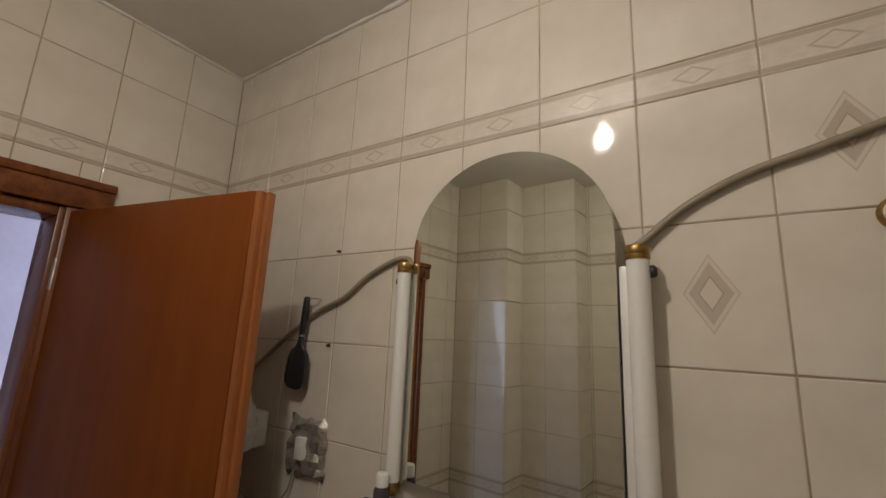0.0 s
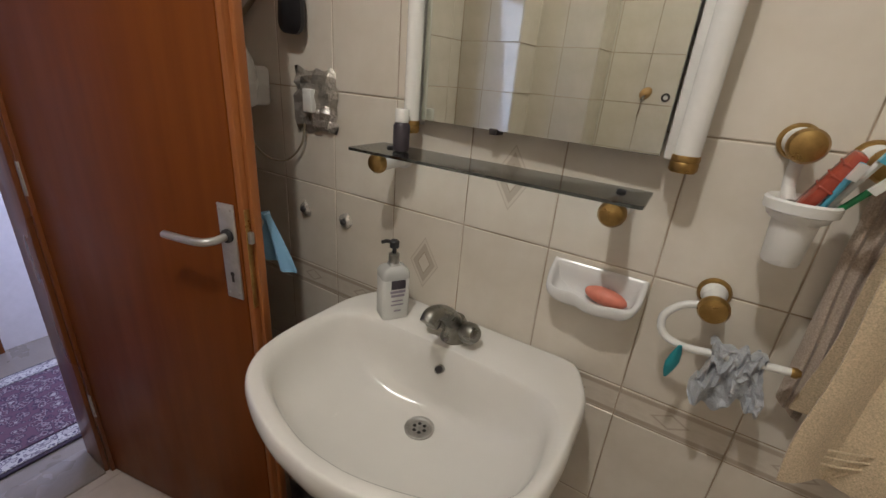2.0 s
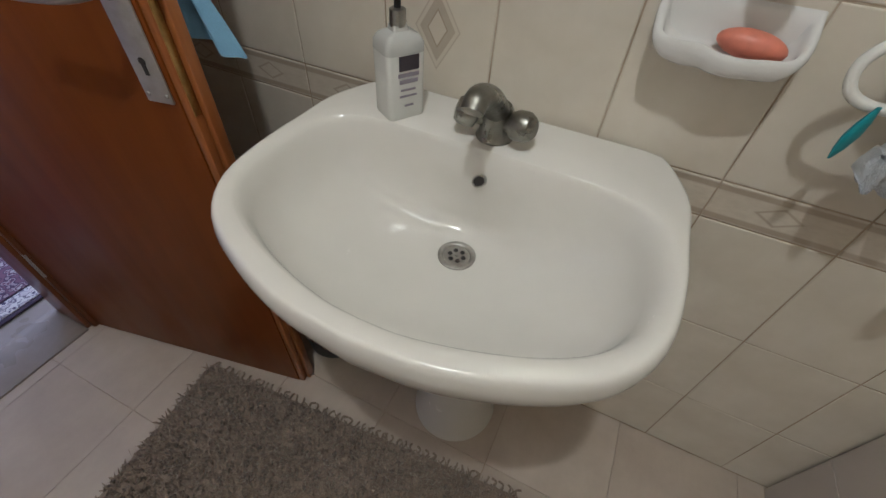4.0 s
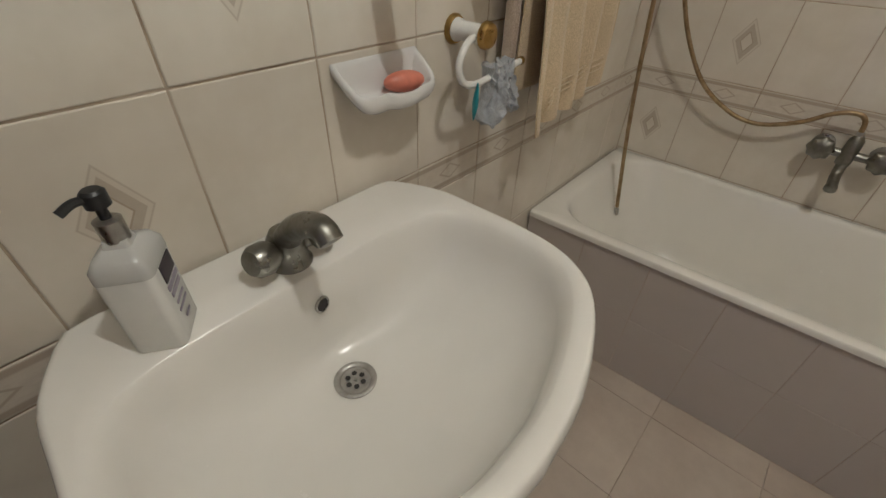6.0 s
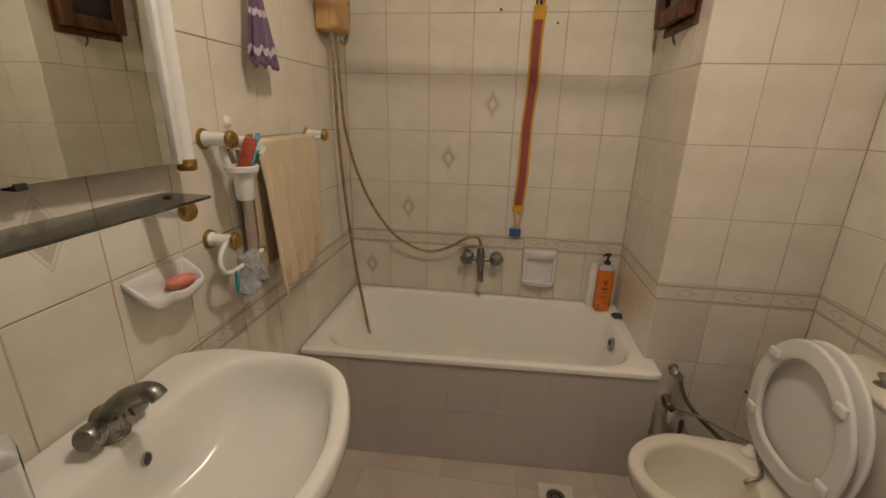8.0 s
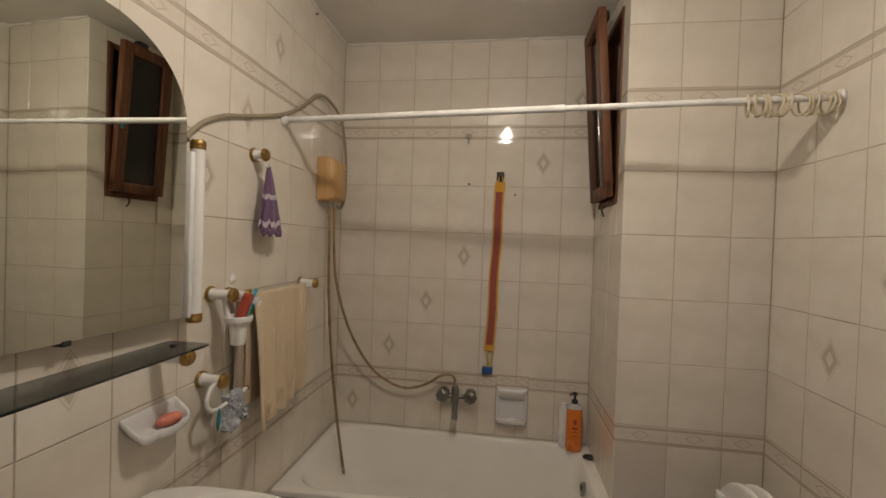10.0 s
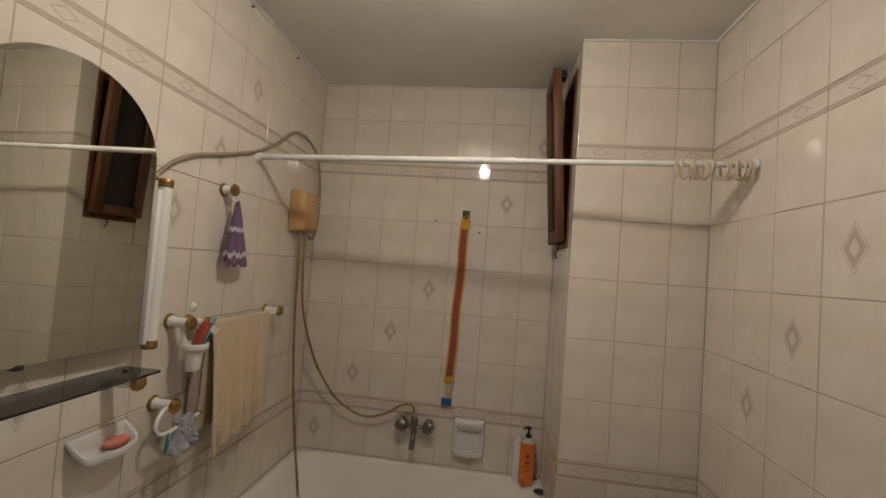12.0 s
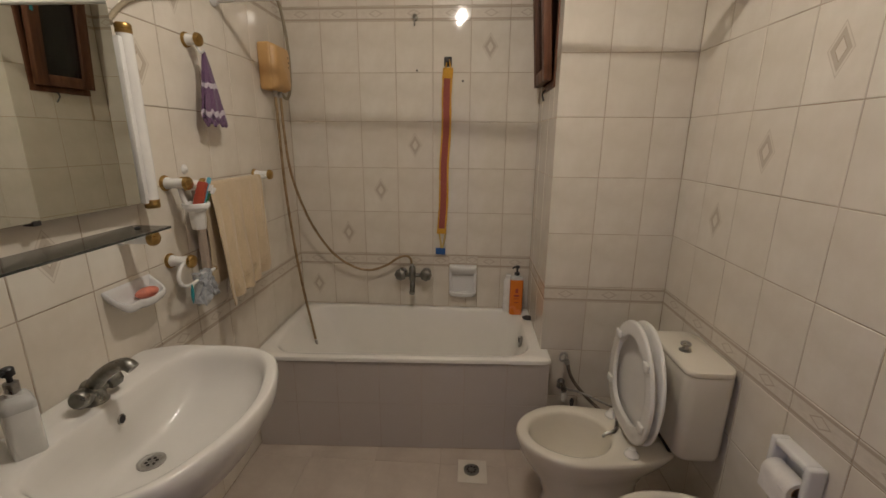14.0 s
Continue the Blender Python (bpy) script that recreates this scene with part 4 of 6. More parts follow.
# ---------------------------------------------------------------- shower rail, heater, hoses
def shower_rail():
    g = empty("shower_rail", "white tension curtain rail spanning wall to wall", "curtain rail")
    a, b = Vector((-0.640, -0.001, 1.990)), Vector((-0.805, RY + 0.001, 1.998))
    d = (b - a).normalized()
    L = (b - a).length
    bm = B()
    lathe(bm, [(0.0125, 0.01), (0.0125, L * 0.56), (0.0138, L * 0.561), (0.0138, L * 0.575), (0.0105, L * 0.576), (0.0105, L - 0.01)], a, d, 18)
    part("pole", bm, M_WHITE, g)
    for p, s in ((a, 1), (b, -1)):
        bm = B()
        lathe(bm, [(0.024, 0.0), (0.024, 0.006), (0.017, 0.014), (0.015, 0.022)], p, d * s, 18)
        part("end_cap", bm, M_WHITE, g)
    rng = random.Random(4)
    for k, f in enumerate((0.845, 0.858, 0.866, 0.875, 0.883, 0.892, 0.901, 0.910, 0.935, 0.944, 0.957, 0.968, 0.976, 0.984)):
        r = empty("curtain_ring", "cream plastic curtain ring hanging on the rail", "curtain ring", "curtain rings")
        bm = B()
        R, n, q = 0.030, 26, 0.0034
        rings = []
        for i in range(n + 1):
            t = 2 * math.pi * i / n
            c = Vector((0, R * math.cos(t), R * math.sin(t) * 1.12))
            o = c.normalized()
            rings.append([c + (o * math.cos(w) + Vector((1, 0, 0)) * math.sin(w)) * q for w in [2 * math.pi * j / 7 for j in range(7)]])
        loft(bm, rings, False, False)
        part("loop", bm, M_RINGS, r)
        bm = B()
        ball(bm, (0, 0, -R * 1.12), 0.0045)
        part("clasp", bm, M_RINGS, r)
        c = a.lerp(b, 0.868 + (f - 0.845) * 0.84)
        r.matrix_world = Matrix.Translation((c.x, c.y, c.z - 0.0185)) @ Euler((0, radians(0), radians(math.degrees(math.atan2(d.y, d.x)) + rng.uniform(-28, 28)))).to_matrix().to_4x4() @ Euler((radians(rng.uniform(-12, 12)), radians(rng.uniform(-14, 14)), 0)).to_matrix().to_4x4()


shower_rail()


def heater():
    g = empty("water_heater", "yellowed plastic electric shower heater on the wall", "water heater")
    x0, x1, z0, z1 = -0.325, -0.150, 1.700, 1.912
    bm = B()
    box(bm, x0, x1, -0.066, -0.001, z0, z1, 0.012, 3)
    part("casing", bm, M_HEATER, g)
    bm = B()
    rings = []
    for y, e in ((-0.066, 0.004), (-0.082, 0.010), (-0.090, 0.022)):
        rings.append([(x, y, z) for x, z in rounded(x0 + e, x1 - e, z0 + e, z1 - e, 0.015, 4)])
    loft(bm, rings)
    part("front_cover", bm, M_HEATER, g)
    for k in range(3):
        bm = B()
        lathe(bm, [(0.0045, 0), (0.004, 0.002)], (-0.185, -0.089, 1.86 - 0.022 * k), (0, -1, 0), 10)
        part("indicator", bm, M_RUBBER, g)
    for x in (-0.262, -0.205):
        bm = B()
        lathe(bm, [(0.011, 0.0), (0.011, -0.022), (0.008, -0.030)], (x, -0.045, z0 + 0.002), (0, 0, 1), 12)
        part("pipe_union", bm, M_STEEL, g)


heater()


def line(name, label, cat, pts, r, m, ends=()):
    g = empty(name, label, cat)
    bm = B()
    tube(bm, pts, r, 10)
    part("sheath", bm, m, g)
    for p, d, rr, mm, nm in ends:
        bm = B()
        lathe(bm, [(rr, 0), (rr * 1.1, 0.006), (rr * 1.1, 0.020), (rr * 0.8, 0.026)], p, d, 12)
        part(nm, bm, mm, g)
    return g


line("power_cable", "beige sheathed cable looping across the tiles to the heater", "cable",
     [(-1.200, -0.030, 1.772), (-1.177, -0.014, 1.790), (-1.107, -0.009, 1.848), (-1.015, -0.009, 1.894), (-0.892, -0.008, 1.930), (-0.673, -0.008, 2.003), (-0.507, -0.008, 2.086), (-0.345, -0.012, 2.196), (-0.225, -0.030, 2.190),
      (-0.150, -0.050, 2.120), (-0.118, -0.062, 1.98), (-0.112, -0.066, 1.85), (-0.125, -0.066, 1.73), (-0.165, -0.062, 1.672), (-0.205, -0.050, 1.690)], 0.0075, M_CABLE)
line("lamp_cable", "beige sheathed cable sagging across the tiles behind the door", "cable",
     [(-1.700, -0.022, 1.766), (-1.725, -0.010, 1.790), (-1.775, -0.009, 1.787), (-1.863, -0.009, 1.748), (-1.941, -0.009, 1.695), (-2.048, -0.009, 1.652), (-2.18, -0.009, 1.572), (-2.305, -0.009, 1.484), (-2.50, -0.009, 1.37), (DX + 0.008, -0.009, 1.30)], 0.007, M_CABLE)
line("shower_hose", "brass-coloured ribbed hose hanging down into the bathtub", "shower hose",
     [(-0.262, -0.045, 1.674), (-0.262, -0.047, 1.55), (-0.258, -0.052, 1.25), (-0.250, -0.070, 0.95), (-0.243, -0.100, 0.66), (-0.237, -0.145, 0.36)], 0.0068, M_HOSE,
     (((-0.2368, -0.1465, 0.352), (0.02, -0.16, -1), 0.0075, M_STEEL, "end_nut"),))
line("supply_hose", "brass-coloured ribbed hose looping from heater to bath tap", "shower hose",
     [(-0.205, -0.045, 1.674), (-0.200, -0.047, 1.50), (-0.180, -0.060, 1.28), (-0.130, -0.120, 1.03), (-0.085, -0.220, 0.84), (-0.066, -0.33, 0.752), (-0.060, -0.43, 0.727), (-0.060, -0.53, 0.758), (-0.062, -0.60, 0.805), (-0.062, -0.650, 0.818), (-0.058, -0.676, 0.80), (-0.056, -0.681, 0.755)], 0.0068, M_HOSE,
     (((-0.056, -0.682, 0.772), (0, 0, -1), 0.009, M_STEEL, "end_nut"),))


def bath_tap():
    g = empty("bath_tap", "tarnished chrome wall-mounted bath mixer tap", "tap")
    y0, z0 = -0.690, 0.702
    bm = B()
    lathe(bm, [(0.012, -0.066), (0.013, 0.066)], (-0.055, y0, z0), (0, 1, 0), 16)
    lathe(bm, [(0.019, -0.03), (0.021, 0.0), (0.019, 0.045), (0.012, 0.058)], (-0.056, y0 + 0.006, z0), (0, 0, 1), 16)
    part("body", bm, M_OLDCHROME, g)
    for s in (-1, 1):
        bm = B()
        lathe(bm, [(0.030, 0.0), (0.028, 0.006), (0.013, 0.010), (0.013, 0.052)], (-0.0005, y0 + s * 0.072, z0), (-1, 0, 0), 20)
        part("wall_rose", bm, M_CHROME, g)
        bm = B()
        n = 40
        rings = []
        for r, h in ((0.016, 0.0), (0.033, 0.010), (0.034, 0.026), (0.028, 0.036), (0.010, 0.042)):
            rings.append([Vector((-0.052 - h * 0.8, y0 + s * (0.074) + r * math.cos(t) * (1 + 0.06 * math.cos(8 * t)), z0 + 0.004 + r * math.sin(t) * (1 + 0.06 * math.cos(8 * t)))) for t in [2 * math.pi * i / n for i in range(n)]])
        loft(bm, rings)
        part("handle", bm, M_OLDCHROME, g, "lobed dull handle")
    bm = B()
    tube(bm, [(-0.056, y0 + 0.004, z0 - 0.02), (-0.070, y0 + 0.004, z0 - 0.055), (-0.092, y0 + 0.002, z0 - 0.072), (-0.116, y0, z0 - 0.084)], 0.0145, 14)
    lathe(bm, [(0.0155, 0.0), (0.0165, 0.016), (0.013, 0.018)], (-0.110, y0, z0 - 0.081), (-0.75, 0, -0.45), 16)
    part("spout", bm, M_OLDCHROME, g)


bath_tap()


def soap_niche():
    g = empty("soap_niche", "white ceramic soap holder set into the bath wall", "soap dish")
    y0, y1, z0, z1 = -1.062, -0.898, 0.568, 0.757
    yc, hw = (y0 + y1) / 2, (y1 - y0) / 2
    bm = B()
    for a, b in ((y0, y0 + 0.016), (y1 - 0.016, y1)):
        box(bm, -0.020, 0.003, a, b, z0 + 0.004, z1 - 0.02, 0.006, 3)
    box(bm, -0.006, 0.003, y0 + 0.010, y1 - 0.010, z0 + 0.006, z1 - 0.03)
    part("frame", bm, M_DISH, g)

    def bow(k, z, out):
        front = [(-out * k * (abs(math.sin(t)) ** 0.55), yc + hw * k * math.cos(t), z) for t in [math.pi * i / 30 for i in range(31)]]
        return front + [(0.002, yc - hw * k * 0.98, z), (0.002, yc + hw * k * 0.98, z)]
    # the bowed hood over the niche and the bowed tray under it
    bm = B()
    loft(bm, [bow(0.80, z1 - 0.062, 0.020), bow(0.90, z1 - 0.048, 0.034), bow(0.98, z1 - 0.030, 0.046), bow(1.0, z1 - 0.012, 0.050), bow(0.985, z1 - 0.003, 0.048), bow(0.95, z1, 0.044)])
    part("hood", bm, M_DISH, g, "rounded white ceramic hood", angle=50)
    bm = B()
    loft(bm, [bow(0.84, z0 - 0.006, 0.036), bow(0.95, z0 + 0.002, 0.048), bow(1.0, z0 + 0.016, 0.054), bow(1.0, z0 + 0.026, 0.054), bow(0.97, z0 + 0.030, 0.050), bow(0.91, z0 + 0.028, 0.042), bow(0.87, z0 + 0.018, 0.036), bow(0.70, z0 + 0.012, 0.026)])
    part("tray", bm, M_DISH, g, angle=50)
    s = empty("soap_sliver", "thin worn piece of white soap in the wall niche", "soap")
    bm = B()
    ball(bm, (-0.018, yc - 0.005, z0 + 0.0200), 0.03, (0.5, 1.0, 0.26))
    part("bar", bm, M_LOTION, s)


soap_niche()


def strap():
    g = empty("back_scrubber", "red back-scrubbing strap with yellow borders hanging on a hook", "back scrubber")
    top, bot = Vector((-0.016, -0.882, 1.828)), Vector((-0.013, -0.855, 0.945))

    def ribbon(name, w0, w1, f0, f1, m, x):
        bm = B()
        n = 44
        rings = []
        for i in range(n + 1):
            f = f0 + (f1 - f0) * i / n
            c = top.lerp(bot, f) + Vector((x - 0.003 * math.sin(f * 9.0), 0.0025 * math.sin(f * 14), 0))
            e = 0.0016 * noise.noise(Vector((f * 40, w0 * 30, 0)))
            rings.append([c + Vector((0, -w0 - e, 0)), c + Vector((0, -w1 + e, 0)), c + Vector((0.003, -w1 + e, 0)), c + Vector((0.003, -w0 - e, 0))])
        loft(bm, rings)
        part(name, bm, m, g)
    ribbon("web", -0.020, 0.016, 0.03, 0.985, M_RED, 0.0)
    ribbon("border", -0.0275, -0.0195, 0.0, 0.995, M_YELLOW, -0.0008)
    ribbon("border", 0.0155, 0.0250, 0.0, 0.995, M_YELLOW, -0.0008)
    ribbon("band", -0.028, 0.026, -0.015, 0.045, M_YELLOW, -0.0018)
    ribbon("band", -0.028, 0.026, 0.965, 1.0, M_YELLOW, -0.0018)
    bm = B()
    tube(bm, [top + Vector((-0.002, 0.015, 0.0)), top + Vector((-0.004, 0.005, 0.045)), top + Vector((-0.004, -0.005, 0.045)), top + Vector((-0.002, -0.015, 0.0))], 0.004, 8)
    part("loop", bm, M_YELLOW, g)
    bm = B()
    e = bot + Vector((0, -0.002, 0))
    tube(bm, [e + Vector((-0.002, 0.018, 0.0)), e + Vector((-0.004, 0.010, -0.05)), e + Vector((-0.004, 0.006, -0.09))], 0.0055, 8)
    tube(bm, [e + Vector((-0.002, -0.016, 0.0)), e + Vector((-0.004, -0.008, -0.05)), e + Vector((-0.004, 0.002, -0.09))], 0.0055, 8)
    part("tail", bm, make_fabric("cream_cord", (0.58, 0.42, 0.16)), g)
    bm = B()
    box(bm, -0.026, -0.008, -0.874, -0.818, 0.822, 0.860, 0.004)
    part("grip", bm, M_BLUE, g, "bright blue plastic grip")
    h = empty("robe_hook", "small dark metal hook on the tiles", "hook", "hooks")
    bm = B()
    box(bm, -0.010, -0.0006, -0.900, -0.860, 1.848, 1.896, 0.004)
    lathe(bm, [(0.005, 0.006), (0.005, 0.022), (0.009, 0.026), (0.006, 0.032)], (-0.001, -0.880, 1.872), (-1, 0, 0), 12)
    part("hook", bm, M_RUBBER, h)
    h = empty("suction_hook", "small clear suction hook on the border tile", "hook", "hooks")
    bm = B()
    lathe(bm, [(0.019, 0.0), (0.015, 0.006), (0.006, 0.010)], (-0.0006, -0.705, 2.085), (-1, 0, 0), 18)
    part("cup", bm, M_CLEAR, h)
    bm = B()
    tube(bm, [(-0.010, -0.705, 2.08), (-0.013, -0.705, 2.055), (-0.020, -0.705, 2.045), (-0.027, -0.705, 2.055)], 0.003, 8)
    part("hook", bm, M_STEEL, h)


strap()

# ---------------------------------------------------------------- white and brass accessories on the sink wall


def peg(g, x, z, length=0.075, r=0.0165):
    bm = B()
    lathe(bm, [(0.026, 0.0), (0.026, 0.004), (0.023, 0.009)], (x, -0.0006, z), (0, -1, 0), 24)
    base = part("rosette", bm, M_BRASS, g, "tarnished brass rosette")
    bm = B()
    lathe(bm, [(0.0205, 0.008), (0.0195, 0.014), (r, 0.020), (r, length)], (x, -0.0006, z), (0, -1, 0), 24)
    part("post", bm, M_WHITE, g, "white ceramic post")
    bm = B()
    lathe(bm, [(r + 0.003, 0.0), (r + 0.0065, 0.003), (r + 0.0065, 0.009), (r + 0.003, 0.015), (0.008, 0.019)], (x, -0.0006 - length, z), (0, -1, 0), 24)
    part("end_knob", bm, M_BRASS, base)


def accessories():
    h = empty("towel_hook", "white and brass wall hook", "hook", "white and brass bathroom fittings")
    peg(h, -0.842, 1.806, 0.040)
    bm = B()
    tube(bm, [(-0.842, -0.038, 1.792), (-0.842, -0.044, 1.772), (-0.842, -0.056, 1.764), (-0.842, -0.066, 1.774)], 0.0045, 8)
    part("prong", bm, M_WHITE, h)

    # crocheted cloth: a gathered cone with a ruffled hem
    c = empty("crochet_cloth", "purple crocheted cloth with white bands hung by its corner", "cloth")
    X, Y, Z = -0.825, -0.052, 1.772

    def sheet(name, z0, z1, m, out=0.0):
        bm = B()
        n, rows = 72, max(3, int((z0 - z1) / 0.008))
        rings = []
        for i in range(rows + 1):
            z = z0 + (z1 - z0) * i / rows
            f = (Z - z) / 0.235
            rings.append([])
            for k in range(n):
                t = 2 * math.pi * k / n
                w = 0.008 + 0.050 * min(1.0, f * 1.1) ** 0.8
                ruf = 1 + 0.22 * f * math.sin(7 * t + 2.0 * f) + 0.05 * math.sin(19 * t + f * 30)
                rings[-1].append((X + 0.022 * f + w * math.cos(t) * ruf + out * math.cos(t), min(-0.003, Y + 0.30 * w * math.sin(t) * ruf + out * math.sin(t)), z + (0.004 * math.sin(5 * t) + 0.007 * math.sin(11 * t + 1.0)) * f))
        loft(bm, rings)
        part(name, bm, m, c)
    sheet("cloth", Z, Z - 0.235, M_PURPLE)
    sheet("white_band", Z - 0.108, Z - 0.124, M_LILAC, 0.0010)
    sheet("white_band", Z - 0.205, Z - 0.222, M_LILAC, 0.0010)
    for k in range(13):
        t = math.pi * (1.0 + k / 12)
        bm = B()
        p = (X + 0.022 + 0.058 * math.cos(t), -0.052 + 0.018 * math.sin(t), Z - 0.240 - 0.010 * (k % 3 == 1))
        ball(bm, p, 0.0085, (1, 0.8, 1.3), 8)
        part("tassel", bm, M_PURPLE, c)

    # tumbler holder
    g = empty("tumbler_holder", "white and brass wall holder carrying a white cup", "cup holder", "white and brass bathroom fittings")
    peg(g, -1.052, 1.326, 0.072)
    bm = B()
    tube(bm, [(-1.052, -0.052, 1.316), (-1.053, -0.056, 1.292), (-1.052, -0.060, 1.270), (-1.048, -0.066, 1.252)], 0.0085, 10)
    part("arm", bm, M_WHITE, g)
    bm = B()
    lathe(bm, [(0.038, 0.0), (0.042, 0.002), (0.043, 0.015), (0.040, 0.018), (0.0375, 0.014), (0.038, 0.0)], (-1.035, -0.088, 1.243), (0, 0, 1), 32, False, False)
    part("ring", bm, M_WHITE, g)
    cup = empty("toothbrush_cup", "white tapered plastic tumbler full of toothbrushes", "cup")
    bm = B()
    lathe(bm, [(0.0205, 0.0), (0.0225, 0.003), (0.0265, 0.060), (0.0345, 0.066), (0.0370, 0.0735), (0.0370, 0.086), (0.0340, 0.087), (0.0300, 0.070), (0.023, 0.058), (0.019, 0.006), (0.004, 0.005)], (-1.035, -0.088, 1.170), (0, 0, 1), 32)
    part("body", bm, M_WHITE, cup)
    o = Vector((-1.030, -0.088, 1.178))

    def brush(dx, dy, L, m, head):
        b = empty("toothbrush", "plastic toothbrush leaning in the cup", "toothbrush", "toothbrushes")
        d = Vector((dx, dy, 1)).normalized()
        bm = B()
        st = o + Vector((-dx * 0.03, -dy * 0.03, 0.0))
        tube(bm, [st, st + d * L * 0.4, st + d * L * 0.75, st + d * L], 0.0042, 8)
        part("handle", bm, m, b)
        bm = B()
        u = Vector((0, -1, 0))
        e = st + d * L
        w = d.cross(u).normalized()
        rings = [[e - d * s + w * a + u * q for a, q in ((-0.0045, 0.002), (0.0045, 0.002), (0.0045, 0.012), (-0.0045, 0.012))] for s in (0.0, 0.022)]
        loft(bm, rings)
        part("bristles", bm, head, b)
    brush(0.42, -0.10, 0.175, M_WHITE, M_SKYBLUE)
    brush(0.62, -0.25, 0.150, M_GREEN, M_WHITE)
    brush(0.25, -0.32, 0.150, M_SKYBLUE, M_WHITE)
    r = empty("razor_case", "red translucent plastic case in the cup", "case")
    bm = B()
    box(bm, -0.0080, 0.0080, -0.0165, 0.0165, 0.0, 0.098, 0.005, 2, Matrix.Translation((-1.042, -0.092, 1.238)) @ Euler((radians(6), radians(24), 0)).to_matrix().to_4x4())
    body = part("body", bm, M_REDPLASTIC, r)
    for k in range(3):
        bm = B()
        box(bm, -0.0086, 0.0086, -0.0171, 0.0171, 0.045 + 0.017 * k, 0.049 + 0.017 * k, 0.001, 1, Matrix.Translation((-1.042, -0.092, 1.238)) @ Euler((radians(6), radians(24), 0)).to_matrix().to_4x4())
        part("rib", bm, M_REDPLASTIC, body)
    s = empty("suction_disc", "round white translucent suction disc on the tile", "suction cup")
    bm = B()
    lathe(bm, [(0.017, 0.0), (0.016, 0.003), (0.007, 0.007), (0.005, 0.010)], (-0.945, -0.0006, 1.365), (0, -1, 0), 20)
    part("disc", bm, M_WHITE, s)

    # towel rail
    g = empty("towel_rail", "white towel bar between two brass and white posts", "towel rail", "white and brass bathroom fittings")
    peg(g, -0.966, 1.314, 0.070)
    peg(g, -0.462, 1.310, 0.068)
    bm = B()
    lathe(bm, [(0.008, 0.0), (0.008, 0.50)], (-0.964, -0.058, 1.304), (1, 0, -0.008), 14)
    part("bar", bm, M_WHITE, g)

    # towel draped over the bar
    t = empty("towel", "cream terry towel folded over the towel bar", "towel")

    def drape(name, x0, x1, front, back, m, y_off):
        bm = B()
        n, path = 46, []
        zt, r = 1.306, 0.0125 + y_off
        for i in range(24):
            path.append((-0.058 - r - 0.004 * (1 - i / 23), front + (zt - front) * i / 24))
        for i in range(9):
            a = math.pi * i / 8
            path.append((-0.058 - r * math.cos(a), zt + r * math.sin(a)))
        for i in range(1, 20):
            path.append((-0.058 + r, zt + (back - zt) * i / 19))
        rows = []
        for k in range(n + 1):
            f = k / n
            row = []
            for y, z in path:
                d = max(0.0, zt - z)
                wv = (0.010 + 0.016 * d / 0.45) * math.sin(f * 15 + 1.2) * min(1.0, d * 8) + 0.010 * noise.noise(Vector((f * 5, z * 4, 2)))
                x = x0 + (x1 - x0) * f + 0.03 * d * (0.6 - f) + 0.010 * noise.noise(Vector((z * 6, f * 3, 5)))
                swell = max(0.0, 1 - 3 * f) * d / 0.45
                x -= 0.022 * swell
                yy = y - (abs(wv) + 0.026 * swell if y < -0.058 else 0.0)
                row.append(Vector((x, min(yy, -0.012), z + 0.006 * math.sin(f * 9) * (d > 0.4) - 0.040 * f * (d / 0.45) * (-1 if y < -0.058 else 0))))
            rows.append(row)
        outer = rows
        vs = [[bm.verts.new(p) for p in row] for row in outer]
        for a, b in zip(vs, vs[1:]):
            for i in range(len(a) - 1):
                bm.faces.new((a[i], b[i], b[i + 1], a[i + 1]))
        bmesh.ops.recalc_face_normals(bm, faces=bm.faces)
        bmesh.ops.solidify(bm, geom=bm.faces[:], thickness=0.004)
        return part(name, bm, m, t)
    drape("terry", -0.925, -0.545, 0.850, 0.930, M_TOWEL, 0.0)
    for z in (0.905, 0.918, 0.931):
        bm = B()
        pts = []
        for k in range(30):
            f = k / 29
            pts.append((-0.905 + 0.325 * f, -0.0945 - 0.024 * max(0.0, 1 - 3 * f) - 0.004 * math.sin(f * 15 + 1.2), z + 0.032 * f))
        tube(bm, pts, 0.0016, 6, 2)
        part("woven_stripe", bm, M_TOWEL, t)
    t2 = empty("hand_towel", "taupe cloth hanging behind the cream towel", "towel")
    bm = B()
    rows = []
    for i in range(20):
        z = 1.292 - 0.36 * i / 19
        rows.append([(-0.958 + 0.036 * f + 0.003 * math.sin(z * 20), -0.026 - 0.010 * abs(math.sin(f * 7)) - 0.006, z - 0.03 * f) for f in [k / 12 for k in range(13)]] + [(-0.958 + 0.036 * f, -0.024, z - 0.03 * f) for f in [1 - k / 12 for k in range(13)]])
    loft(bm, rows)
    part("cloth", bm, M_TAUPE, t2)

    # paper ring
    g = empty("ring_holder", "white open ring on a white and brass post", "towel ring", "white and brass bathroom fittings")
    peg(g, -1.085, 1.068, 0.070)
    bm = B()
    tube(bm, [(-1.092, -0.060, 1.066), (-1.125, -0.066, 1.058), (-1.148, -0.070, 1.030), (-1.140, -0.074, 1.000), (-1.105, -0.076, 0.990), (-1.04, -0.076, 0.998), (-0.965, -0.076, 1.006)], 0.0065, 10)
    part("ring", bm, M_WHITE, g)
    bm = B()
    lathe(bm, [(0.0078, 0), (0.0085, 0.006), (0.005, 0.012)], (-0.967, -0.076, 1.006), (1, 0, 0.1), 12)
    part("tip", bm, M_BRASS, g)
